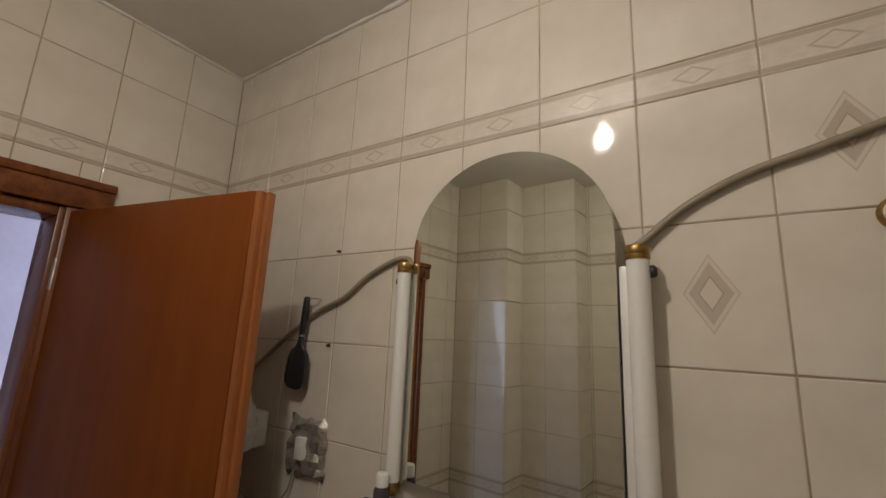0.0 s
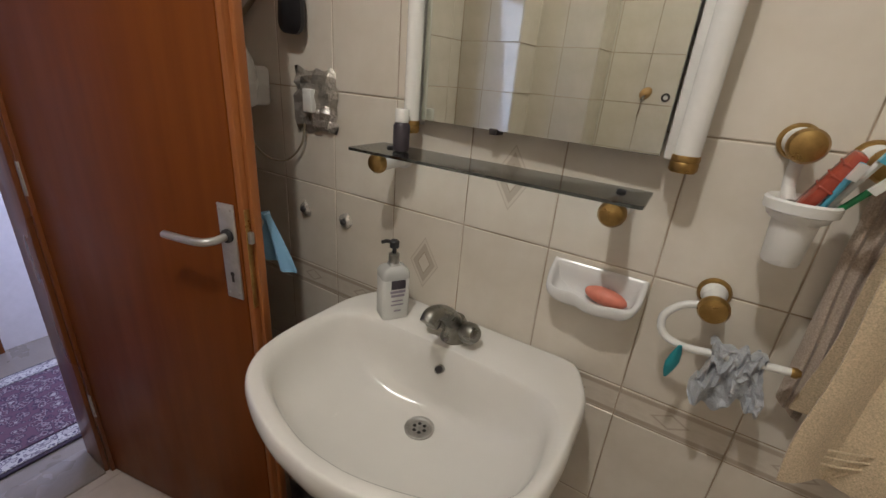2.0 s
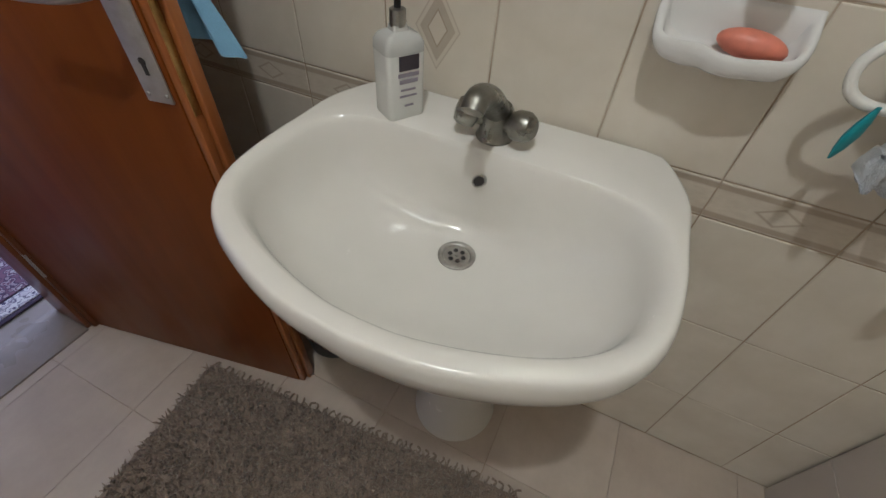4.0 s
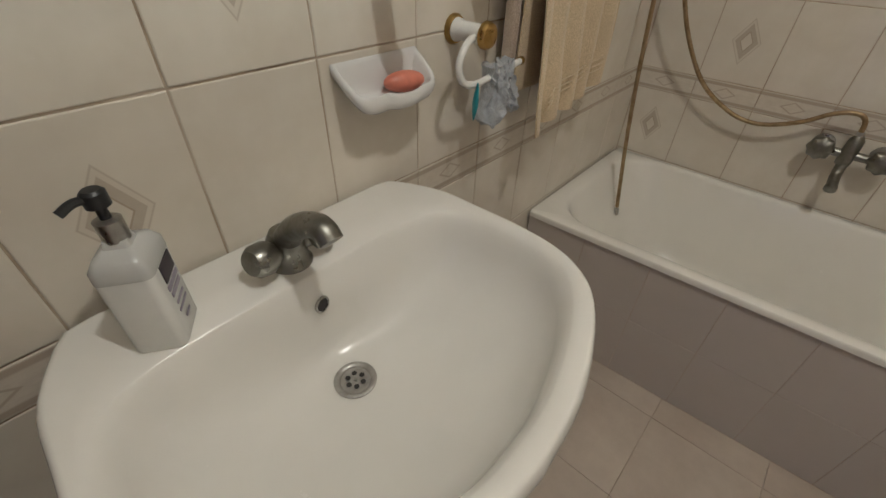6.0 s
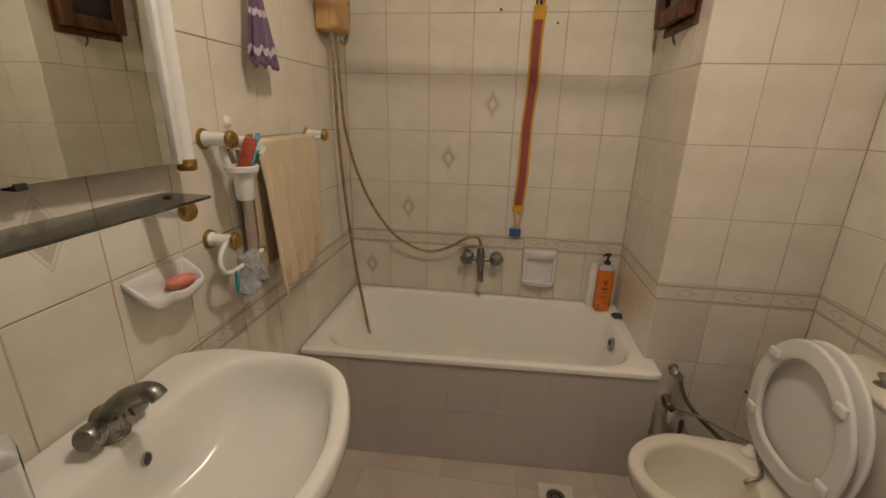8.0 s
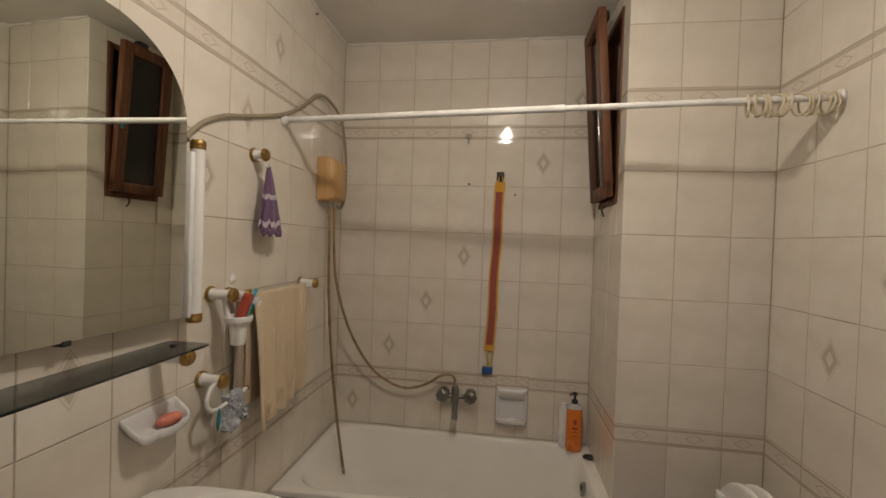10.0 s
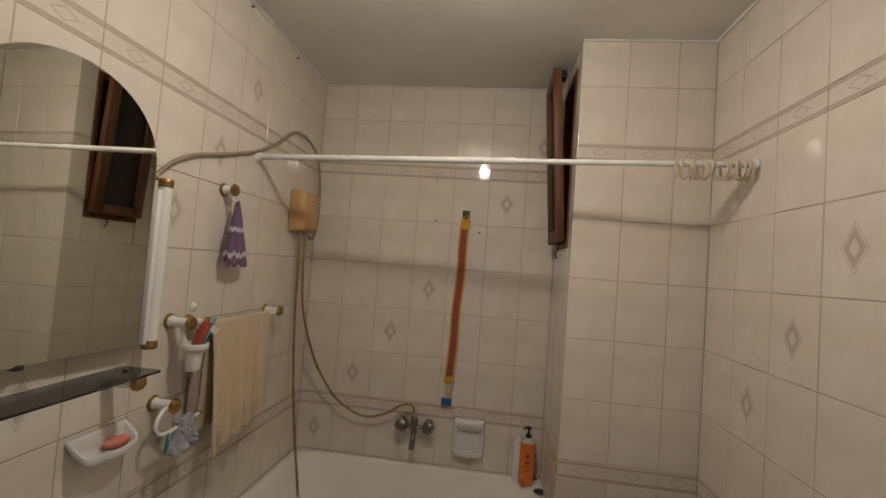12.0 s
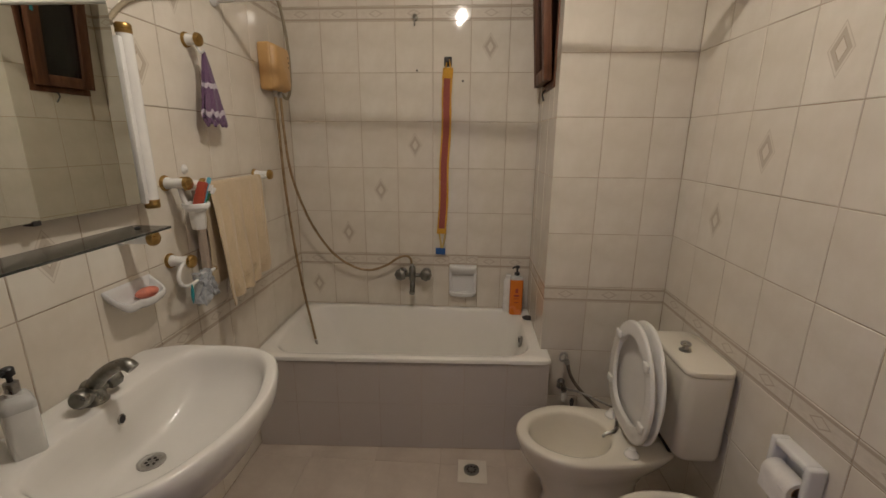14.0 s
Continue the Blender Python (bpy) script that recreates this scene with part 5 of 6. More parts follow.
    c = empty("plastic_bag", "crumpled thin grey-blue plastic bag draped over the ring", "plastic bag")
    bm = B()
    rows = []
    for i in range(22):
        f = i / 21
        z = 1.014 - 0.100 * f
        row = []
        for k in range(28):
            u = k / 27
            row.append((-1.074 + 0.084 * u + 0.008 * math.sin(f * 5 + u * 4), -0.087 - 0.014 * noise.noise(Vector((u * 9, f * 8, 7))) - 0.008 * math.sin(u * 17 + f * 6) * (0.4 + f), z - 0.014 * math.sin(u * 6.5) * f + 0.020 * noise.noise(Vector((u * 7, f * 6, 3)))))
        rows.append(row + [(p[0], -0.066 + 0.006 * math.sin(k), p[2]) for k, p in enumerate(row[::-1])])
    loft(bm, rows)
    part("film", bm, M_BAG, c)
    c = empty("teal_scrubber", "small teal cloth hanging on the ring", "cloth")
    bm = B()
    lathe(bm, [(0.004, 0.0), (0.011, -0.018), (0.014, -0.035), (0.010, -0.052), (0.003, -0.066)], (-1.112, -0.086, 0.995), (0.1, 0, 1), 14, True, True, 0.4)
    part("cloth", bm, M_TEAL, c)

    # soap dish
    g = empty("soap_dish", "white ceramic wall soap dish with a scalloped lip", "soap dish")
    cx, z = -1.273, 0.994

    plan = [(-0.089, 0.0), (-0.089, -0.030), (-0.082, -0.054), (-0.062, -0.061), (-0.030, -0.060), (-0.008, -0.066), (0.020, -0.068), (0.050, -0.064), (0.074, -0.060), (0.086, -0.046), (0.089, -0.026), (0.089, 0.0)]
    lipped = [(p.x, p.y) for p in spline([(x, y, 0) for x, y in plan], 5)]

    def scallop(k, zz, tilt=1.0, back=-0.001):
        out = []
        for x, y in lipped:
            yy = -0.031 + (y + 0.031) * k
            out.append((cx + x * k, min(yy, back), z + 0.030 + zz + tilt * 0.72 * (yy + 0.031)))
        return out
    bm = B()
    loft(bm, [scallop(0.50, -0.036, 0.5), scallop(0.70, -0.032, 0.6), scallop(0.88, -0.020, 0.85), scallop(0.97, -0.008, 1.0), scallop(1.0, -0.001), scallop(1.0, 0.004), scallop(0.985, 0.008), scallop(0.95, 0.0095, 1.0, -0.003), scallop(0.91, 0.0085, 1.0, -0.005),
              scallop(0.875, 0.004, 1.0, -0.007), scallop(0.845, -0.003, 1.0, -0.009), scallop(0.80, -0.014, 0.85, -0.010), scallop(0.72, -0.020, 0.6, -0.013), scallop(0.56, -0.0225, 0.45, -0.016), scallop(0.2, -0.023, 0.4, -0.026)])
    part("dish", bm, M_DISH, g, angle=50)
    s = empty("soap_bar", "coral pink bar of soap in the wall dish", "soap")
    bm = B()
    ball(bm, (0, 0, 0), 0.04, (1.0, 0.46, 0.42), 24)
    ob = part("bar", bm, M_SOAP, s)
    s.matrix_world = pose(cx + 0.026, -0.038, z + 0.022, -18, 4, -6)


accessories()


# ---------------------------------------------------------------- bottles
def lotion():
    g = empty("lotion_bottle", "clear pump bottle of white lotion with a printed label", "bottle")
    m = pose(-1.698, -0.098, SZ - 0.003, 0, 0, 58)

    def sq(wx, wy, z):
        return [m @ Vector((x, y, z)) for x, y in rounded(-wx, wx, -wy, wy, min(wx, wy) * 0.35, 4)]
    bm = B()
    loft(bm, [sq(0.030, 0.024, 0.0), sq(0.033, 0.027, 0.005), sq(0.033, 0.027, 0.105)])
    part("lotion", bm, M_LOTION, g, "opaque white lotion")
    bm = B()
    loft(bm, [sq(0.0334, 0.0274, 0.105), sq(0.033, 0.027, 0.118), sq(0.027, 0.021, 0.128), sq(0.013, 0.013, 0.133), sq(0.011, 0.011, 0.140)])
    part("shoulder", bm, M_FROST, g, "empty clear shoulder")
    bm = B()
    lathe(bm, [(0.0125, 0), (0.0125, 0.022), (0.009, 0.024)], m @ Vector((0, 0, 0.138)), (0, 0, 1), 20)
    part("collar", bm, M_CHROME, g, "silver collar")
    bm = B()
    lathe(bm, [(0.005, 0), (0.005, 0.012), (0.011, 0.014), (0.011, 0.028), (0.008, 0.031)], m @ Vector((0, 0, 0.162)), (0, 0, 1), 16)
    tube(bm, [m @ Vector((0, 0, 0.184)), m @ Vector((-0.012, 0.012, 0.187)), m @ Vector((-0.022, 0.022, 0.182))], 0.0045, 8)
    part("pump", bm, M_BLACK, g, "black pump head")
    bm = B()
    box(bm, -0.014, 0.020, -0.0285, -0.0272, 0.082, 0.104, 0, 1, m)
    lab = part("label", bm, M_INK, g, "black label block", smooth=False)
    for k, (a, b, z) in enumerate(((-0.016, 0.020, 0.072), (-0.014, 0.018, 0.062), (-0.012, 0.014, 0.050), (-0.014, 0.016, 0.040), (-0.006, 0.010, 0.024))):
        bm = B()
        box(bm, a, b, -0.0283, -0.0272, z, z + (0.006 if k < 2 else 0.003), 0, 1, m)
        part("print_line", bm, M_GREYINK, lab, smooth=False)


lotion()


def round_bottle(name, label, loc, prof, m, cap, mc, bars=None):
    g = empty(name, label, "bottle")
    bm = B()
    lathe(bm, prof, loc, (0, 0, 1), 28)
    body = part("body", bm, m, g)
    bm = B()
    lathe(bm, cap, loc, (0, 0, 1), 24)
    part("cap", bm, mc, g)
    return g, body


round_bottle("small_bottle", "small black bottle with a white cap on the glass shelf", (-1.712, -0.070, 1.2195), [(0.0165, 0), (0.0175, 0.003), (0.0175, 0.052), (0.013, 0.058)], M_INK,
             [(0.0135, 0.058), (0.0145, 0.059), (0.0145, 0.082), (0.012, 0.085)], M_WHITE)


def shampoo():
    g = empty("shampoo_bottle", "tall orange pump bottle on the bathtub rim", "bottle")
    X, Y, Z = -0.075, -1.292, TZ - 0.001

    def sq(wx, wy, z):
        return [(X + x, Y + y, Z + z) for x, y in rounded(-wx, wx, -wy, wy, min(wx, wy) * 0.6, 5)]
    bm = B()
    loft(bm, [sq(0.022, 0.034, 0), sq(0.025, 0.037, 0.006), sq(0.025, 0.037, 0.20), sq(0.024, 0.036, 0.212)])
    body = part("body", bm, M_ORANGE, g)
    bm = B()
    loft(bm, [sq(0.024, 0.036, 0.212), sq(0.022, 0.032, 0.224), sq(0.014, 0.017, 0.232), sq(0.013, 0.013, 0.238)])
    part("shoulder", bm, M_FROST, g)
    bm = B()
    lathe(bm, [(0.015, 0), (0.015, 0.016), (0.006, 0.018), (0.006, 0.040), (0.013, 0.043), (0.013, 0.053), (0.009, 0.056)], (X, Y, Z + 0.236), (0, 0, 1), 18)
    tube(bm, [(X, Y, Z + 0.287), (X - 0.012, Y + 0.016, Z + 0.288), (X - 0.02, Y + 0.028, Z + 0.280)], 0.0045, 8)
    part("pump", bm, M_BLACK, g, "black pump head")
    for k, (w, z, h) in enumerate(((0.008, 0.135, 0.026), (0.014, 0.112, 0.012), (0.012, 0.098, 0.004), (0.010, 0.075, 0.004))):
        bm = B()
        box(bm, X - 0.0262, X - 0.0245, Y - w, Y + w, Z + z, Z + z + h)
        part("print_mark", bm, M_REDPLASTIC, body, smooth=False)
    g2, b2 = round_bottle("conditioner_bottle", "slim white bottle behind the orange one on the bathtub rim", (-0.036, -1.247, Z), [(0.024, 0), (0.026, 0.005), (0.026, 0.185), (0.020, 0.20)], M_WHITE,
                          [(0.016, 0.20), (0.016, 0.222), (0.012, 0.225)], M_WHITE)
    s = empty("pumice", "small black scrubbing stone on the bathtub rim", "scrubber")
    bm = B()
    ball(bm, (-0.158, -1.352, TZ + 0.010), 0.030, (0.75, 1.0, 0.36))
    part("stone", bm, M_RUBBER, s)


shampoo()

# ---------------------------------------------------------------- beside the door


def hairbrush():
    n = empty("nail_hook", "two small nails with wire in the tile joint", "hook", "hooks")
    bm = B()
    tube(bm, [(-2.096, -0.0005, 1.690), (-2.094, -0.022, 1.692), (-2.068, -0.026, 1.690), (-2.046, -0.022, 1.692), (-2.044, -0.0005, 1.690)], 0.0022, 6)
    part("wire", bm, M_STEEL, n)
    g = empty("hairbrush", "black paddle hairbrush hanging from a wire hook", "hairbrush")
    m = pose(-2.070, -0.030, 1.69, 0, 4, 0)
    bm = B()
    rings = []
    for z, w, d in ((0.006, 0.008, 0.006), (0.0, 0.010, 0.008), (-0.03, 0.012, 0.009), (-0.07, 0.011, 0.009), (-0.105, 0.009, 0.008)):
        rings.append([m @ Vector((w * math.cos(t), d * math.sin(t), z)) for t in [2 * math.pi * k / 14 for k in range(14)]])
    loft(bm, rings)
    part("handle", bm, M_BLACK, g)
    bm = B()
    lathe(bm, [(0.0105, 0), (0.0105, 0.005)], m @ Vector((0, 0, -0.108)), (0, 0, 1), 16)
    part("silver_band", bm, M_CHROME, g)
    bm = B()
    rings = []
    for y, e in ((0.010, 0.004), (0.004, 0.0), (-0.006, 0.0), (-0.010, 0.005)):
        p = rounded(-0.041 + e, 0.041 - e, -0.252 + e, -0.138 - e, 0.028, 5)
        rings.append([m @ Vector((x * (0.80 + 0.2 * min(1, (-0.140 - z) / 0.05)), y, z)) for x, z in p])
    loft(bm, rings)
    bm2 = B()
    rings = []
    for z, w in ((-0.106, 0.009), (-0.125, 0.012), (-0.146, 0.027)):
        rings.append([m @ Vector((w * math.cos(t), 0.008 * math.sin(t), z)) for t in [2 * math.pi * k / 14 for k in range(14)]])
    loft(bm2, rings)
    pad = part("paddle", bm, M_BLACK, g)
    part("neck", bm2, M_BLACK, g)
    bm = B()
    for i in range(7):
        for j in range(11):
            a = m @ Vector((-0.035 + 0.009 * i, 0.008, -0.240 + 0.009 * j))
            d = Vector((-0.85, 0.45, 0)).normalized()
            lathe(bm, [(0.0009, 0), (0.0007, 0.020)], a, d, 4)
    b = part("bristles", bm, M_BLACK, pad)
    b["kind"] = "stuff"


hairbrush()


def foil_box():
    g = empty("socket_cover", "wall socket wrapped in crumpled clear tape", "socket")
    bm = B()
    n = 9
    rng = random.Random(8)
    rows = []
    for i in range(n + 1):
        row = []
        for j in range(n + 1):
            u, v = i / n - 0.5, j / n - 0.5
            e = 1 if abs(u) < 0.5 and abs(v) < 0.5 else 0.0
            y = -0.003 - e * (0.014 + rng.uniform(-0.009, 0.010))
            row.append(bm.verts.new((-2.040 + u * 0.145 + rng.uniform(-0.004, 0.004) * (1 + (1 - e)), y, 1.288 + v * 0.155 + rng.uniform(-0.004, 0.004) * (1 + (1 - e)))))
        rows.append(row)
    for a, b in zip(rows, rows[1:]):
        for j in range(n):
            bm.faces.new((a[j], b[j], b[j + 1], a[j + 1]))
    bmesh.ops.solidify(bm, geom=bm.faces[:], thickness=0.001)
    part("wrapping", bm, M_FOIL, g, "crumpled silvery tape", angle=15)
    bm = B()
    box(bm, -2.055, -2.025, -0.034, -0.012, 1.262, 1.318, 0.003)
    part("switch", bm, M_WHITE, g)
    for x in (-2.098, -1.940):
        h = empty("pipe_stub", "capped water outlet ringed with silver tape", "pipe cap", "capped outlets")
        bm = B()
        rng = random.Random(int(-x * 1000))
        rings = []
        for r, y in ((0.022, -0.001), (0.019, -0.006), (0.012, -0.012), (0.004, -0.010)):
            rings.append([(x + r * math.cos(t) * rng.uniform(0.8, 1.2), y + rng.uniform(-0.002, 0.001), 0.987 + r * math.sin(t) * rng.uniform(0.8, 1.2)) for t in [2 * math.pi * k / 14 for k in range(14)]])
        loft(bm, rings)
        part("tape", bm, M_FOIL, h, angle=15)
        bm = B()
        lathe(bm, [(0.009, 0), (0.009, 0.010), (0.006, 0.013)], (x, -0.006, 0.987), (0, -1, 0), 10)
        part("plug", bm, M_RUBBER, h)


foil_box()


def hairdryer():
    g = empty("hairdryer", "white wall-mounted hairdryer beside the socket", "hairdryer")
    bm = B()
    box(bm, -2.275, -2.215, -0.05, -0.001, 1.26, 1.36, 0.012, 3)
    part("cradle", bm, M_WHITE, g)
    bm = B()
    lathe(bm, [(0.020, -0.09), (0.036, -0.085), (0.044, -0.03), (0.044, 0.02), (0.034, 0.06), (0.030, 0.10)], (-2.235, -0.085, 1.345), (0.25, -0.35, 0.9), 24)
    part("barrel", bm, M_WHITE, g)
    bm = B()
    tube(bm, [(-2.225, -0.10, 1.30), (-2.215, -0.10, 1.25), (-2.22, -0.09, 1.20)], 0.017, 12)
    part("grip", bm, M_WHITE, g)
    line("dryer_cord", "thin beige cord from hairdryer to the socket", "cable", [(-2.22, -0.088, 1.19), (-2.20, -0.05, 1.13), (-2.15, -0.02, 1.12), (-2.09, -0.016, 1.17), (-2.07, -0.016, 1.23)], 0.003, M_CABLE)


hairdryer()


def mask_on_handle():
    g = empty("face_cloth", "light blue folded cloth hanging on the inner door handle", "cloth")
    m = pose(HINGE[0], HINGE[1], 0, 0, 0, DOOR_TURN)
    bm = B()
    rows = []
    for i in range(14):
        f = i / 13
        row = []
        for k in range(16):
            u = k / 15
            row.append(m @ Vector((0.650 + 0.066 * u * (0.5 + 0.5 * f) + 0.022 * f, 0.108 - 0.012 * math.sin(u * 9 + f * 2), 1.048 - 0.115 * f - 0.03 * u * f)))
        rows.append(row + [p + (m.to_3x3() @ Vector((0, 0.006, 0))) for p in row[::-1]])
    loft(bm, rows)
    part("cloth", bm, M_MASK, g)
    bm = B()
    tube(bm, [m @ Vector((0.655, 0.108, 1.045)), m @ Vector((0.645, 0.095, 1.040)), m @ Vector((0.62, 0.10, 1.035))], 0.002, 6)
    part("loop", bm, M_WHITE, g)


mask_on_handle()

# ---------------------------------------------------------------- under the sink and on the floor


def bin_(x, y, r, h, label):
    g = empty("waste_bin", label, "bin", "dark bins under the washbasin")
    bm = B()
    lathe(bm, [(r * 0.80, 0.0), (r * 0.84, 0.004), (r, h), (r * 1.04, h + 0.002), (r * 1.04, h + 0.016), (r * 0.97, h + 0.016), (r * 0.80, 0.012), (0.01, 0.010)], (x, y, 0.0), (0, 0, 1), 36)
    b = part("bucket", bm, M_BIN, g)
    for k in range(18):
        t = 2 * math.pi * k / 18
        bm = B()
        rr = r * 0.875
        box(bm, -0.004, 0.004, -0.002, 0.002, 0.05, 0.10, 0.001, 1, Matrix.Translation((x + rr * math.cos(t), y + rr * math.sin(t), 0)) @ Matrix.Rotation(t + math.pi / 2, 4, 'Z'))
        part("rib", bm, M_BIN, b)
    return g


bin_(-1.935, -0.128, 0.108, 0.30, "dark grey ribbed plastic bin beside the pedestal")
bin_(-1.715, -0.105, 0.088, 0.27, "smaller dark grey plastic bin beside the pedestal")
lid = empty("bin_lid", "flat dark plastic lid resting on the bin", "lid")
bm = B()
lathe(bm, [(0.112, 0.0), (0.115, 0.004), (0.110, 0.012), (0.06, 0.016)], (-1.935, -0.122, 0.3165), (0, 0, 1), 36)
part("disc", bm, M_BIN, lid)
round_bottle("cosmetic_jar", "white jar with a wooden-brown lid on the bin", (-1.950, -0.080, 0.3325), [(0.030, 0), (0.033, 0.004), (0.033, 0.055), (0.028, 0.060)], M_LOTION,
             [(0.031, 0.060), (0.033, 0.062), (0.033, 0.105), (0.029, 0.110)], M_CARD)
tie = empty("bag_tie", "coral plastic bag tie on the bin rim", "bag tie")
bm = B()
tube(bm, [(-1.87, -0.19, 0.331), (-1.865, -0.205, 0.337), (-1.85, -0.20, 0.331), (-1.845, -0.18, 0.337)], 0.004, 8)
part("strip", bm, M_SOAP, tie)


def soda():
    g, b = round_bottle("plastic_bottle", "empty clear plastic bottle with a red label beside the pedestal", (-1.392, -0.062, 0.0),
                        [(0.034, 0.0), (0.044, 0.010), (0.046, 0.03), (0.043, 0.10), (0.046, 0.14), (0.046, 0.19), (0.034, 0.235), (0.015, 0.268), (0.014, 0.285)], M_CLEAR,
                        [(0.0155, 0.283), (0.0155, 0.300), (0.013, 0.302)], M_LABEL)
    bm = B()
    lathe(bm, [(0.0455, 0.082), (0.0460, 0.084), (0.0465, 0.142), (0.0462, 0.144)], (-1.392, -0.062, 0.0), (0, 0, 1), 28, False, False)
    lab = part("label", bm, M_LABEL, g, "red paper label")
    bm = B()
    box(bm, -1.404, -1.390, -0.1105, -0.1085, 0.095, 0.132, 0.0005, 1)
    part("white_mark", bm, M_WHITE, lab)


soda()


def mat():
    g = empty("bath_mat", "taupe shaggy bath mat on the floor before the washbasin", "bath mat")
    m = pose(-1.705, -0.640, 0.0, 0, 0, 4.7)
    bm = B()
    box(bm, -0.475, 0.475, -0.285, 0.285, 0.001, 0.012, 0.004, 2, m)
    part("backing", bm, M_MAT, g)
    rng = random.Random(6)
    verts, faces = [], []
    for _ in range(14000):
        x, y = rng.uniform(-0.475, 0.475), rng.uniform(-0.285, 0.285)
        dx, dy = rng.uniform(-0.014, 0.014), rng.uniform(-0.014, 0.014)
        a, w, h = rng.uniform(0, math.pi), 0.0026, rng.uniform(0.012, 0.024)
        u = Vector((math.cos(a) * w, math.sin(a) * w, 0))
        p, q = Vector((x, y, 0.010)), Vector((x + dx, y + dy, 0.008 + h))
        r = p.lerp(q, 0.55) + Vector((0, 0, 0.004))
        i = len(verts)
        verts += [m @ (p - u), m @ (p + u), m @ (r + u), m @ (r - u), m @ (q + u * 0.3), m @ (q - u * 0.3)]
        faces += [(i, i + 1, i + 2, i + 3), (i + 3, i + 2, i + 4, i + 5)]
    me = bpy.data.meshes.new("shag")
    me.from_pydata(verts, [], faces)
    me.materials.append(M_MAT)
    pile = new("shag", me)
    pile.parent = g
    pile["kind"] = "stuff"
    rng = random.Random(2)
    for k in range(46):
        bm = B()
        x = -0.47 + 0.94 * k / 45
        tube(bm, [m @ Vector((x, 0.282, 0.008)), m @ Vector((x + rng.uniform(-0.008, 0.008), 0.296, 0.010)), m @ Vector((x + rng.uniform(-0.010, 0.010), 0.303, 0.004))], 0.0028, 5, 3)
        part("tuft", bm, M_MAT, g)


mat()


def floor_drain():
    g = empty("floor_drain", "round grey floor drain set in a pale square tile", "drain")
    x, y = -0.772, -1.047
    bm = B()
    box(bm, x - 0.075, x + 0.062, y - 0.070, y + 0.062, 0.0015, 0.0042, 0.001)
    part("surround", bm, M_TILE, g, "pale square tile round the grate")
    bm = B()
    lathe(bm, [(0.036, 0.0), (0.036, 0.003), (0.031, 0.004), (0.029, 0.002)], (x, y, 0.0042), (0, 0, 1), 32)
    f = part("grate", bm, M_OLDCHROME, g, "dull dark metal grate")
    for k in range(8):
        t = 2 * math.pi * k / 8
        bm = B()
        lathe(bm, [(0.0055, 0), (0.005, 0.0008)], (x + 0.018 * math.cos(t), y + 0.018 * math.sin(t), 0.0063), (0, 0, 1), 10)
        part("hole", bm, M_RUBBER, f)


floor_drain()


def valves():
    g = empty("water_valves", "corroded stop valves with hoses beside the toilet", "valve")
    for z, y, m in ((0.462, -1.485, M_STEEL), (0.318, -1.482, M_CHROME)):
        bm = B()
        lathe(bm, [(0.020, 0), (0.018, 0.006), (0.010, 0.008), (0.010, 0.05), (0.014, 0.052), (0.014, 0.07)], (PX - 0.0006, y, z), (-1, 0, 0), 16)
        v = part("valve_body", bm, m, g)
        bm = B()
        lathe(bm, [(0.006, 0.0), (0.006, 0.02), (0.017, 0.022), (0.017, 0.030), (0.010, 0.034)], (PX - 0.055, y, z), (-0.2, 0.75, 0.6), 8)
        part("handwheel", bm, m, v)
    bm = B()
    tube(bm, [(PX - 0.058, -1.490, 0.455), (PX - 0.075, -1.505, 0.40), (PX - 0.085, -1.54, 0.345), (PX - 0.12, -1.60, 0.29), (PX - 0.18, -1.66, 0.26), (PX - 0.27, -1.74, 0.25), (-0.83, -1.80, 0.30), (-0.86, -1.85, 0.404)], 0.008, 10)
    part("hose", bm, M_BRAID, g, "brown braided hose")
    bm = B()
    tube(bm, [(PX - 0.065, -1.495, 0.318), (PX - 0.10, -1.55, 0.325), (PX - 0.17, -1.62, 0.330), (-0.765, -1.70, 0.335)], 0.005, 8)
    part("pipe", bm, M_CHROME, g, "thin chrome pipe")
    bm = B()
    lathe(bm, [(0.012, 0), (0.014, -0.02), (0.010, -0.05)], (PX - 0.06, -1.485, 0.30), (0, 0, 1), 12)
    part("drip_cap", bm, M_WHITE, g)
    b = empty("toilet_brush", "blue toilet brush standing between bathtub and toilet", "toilet brush")
    bm = B()
    lathe(bm, [(0.050, 0), (0.052, 0.006), (0.044, 0.11), (0.048, 0.115)], (-0.60, -1.52, 0.0), (0, 0, 1), 24)
    part("holder", bm, M_BLUE, b)
    bm = B()
    lathe(bm, [(0.010, 0.0), (0.008, 0.14), (0.010, 0.17), (0.004, 0.18)], (-0.60, -1.52, 0.10), (0.05, 0, 1), 12)
    part("handle", bm, M_RUBBER, b)


valves()


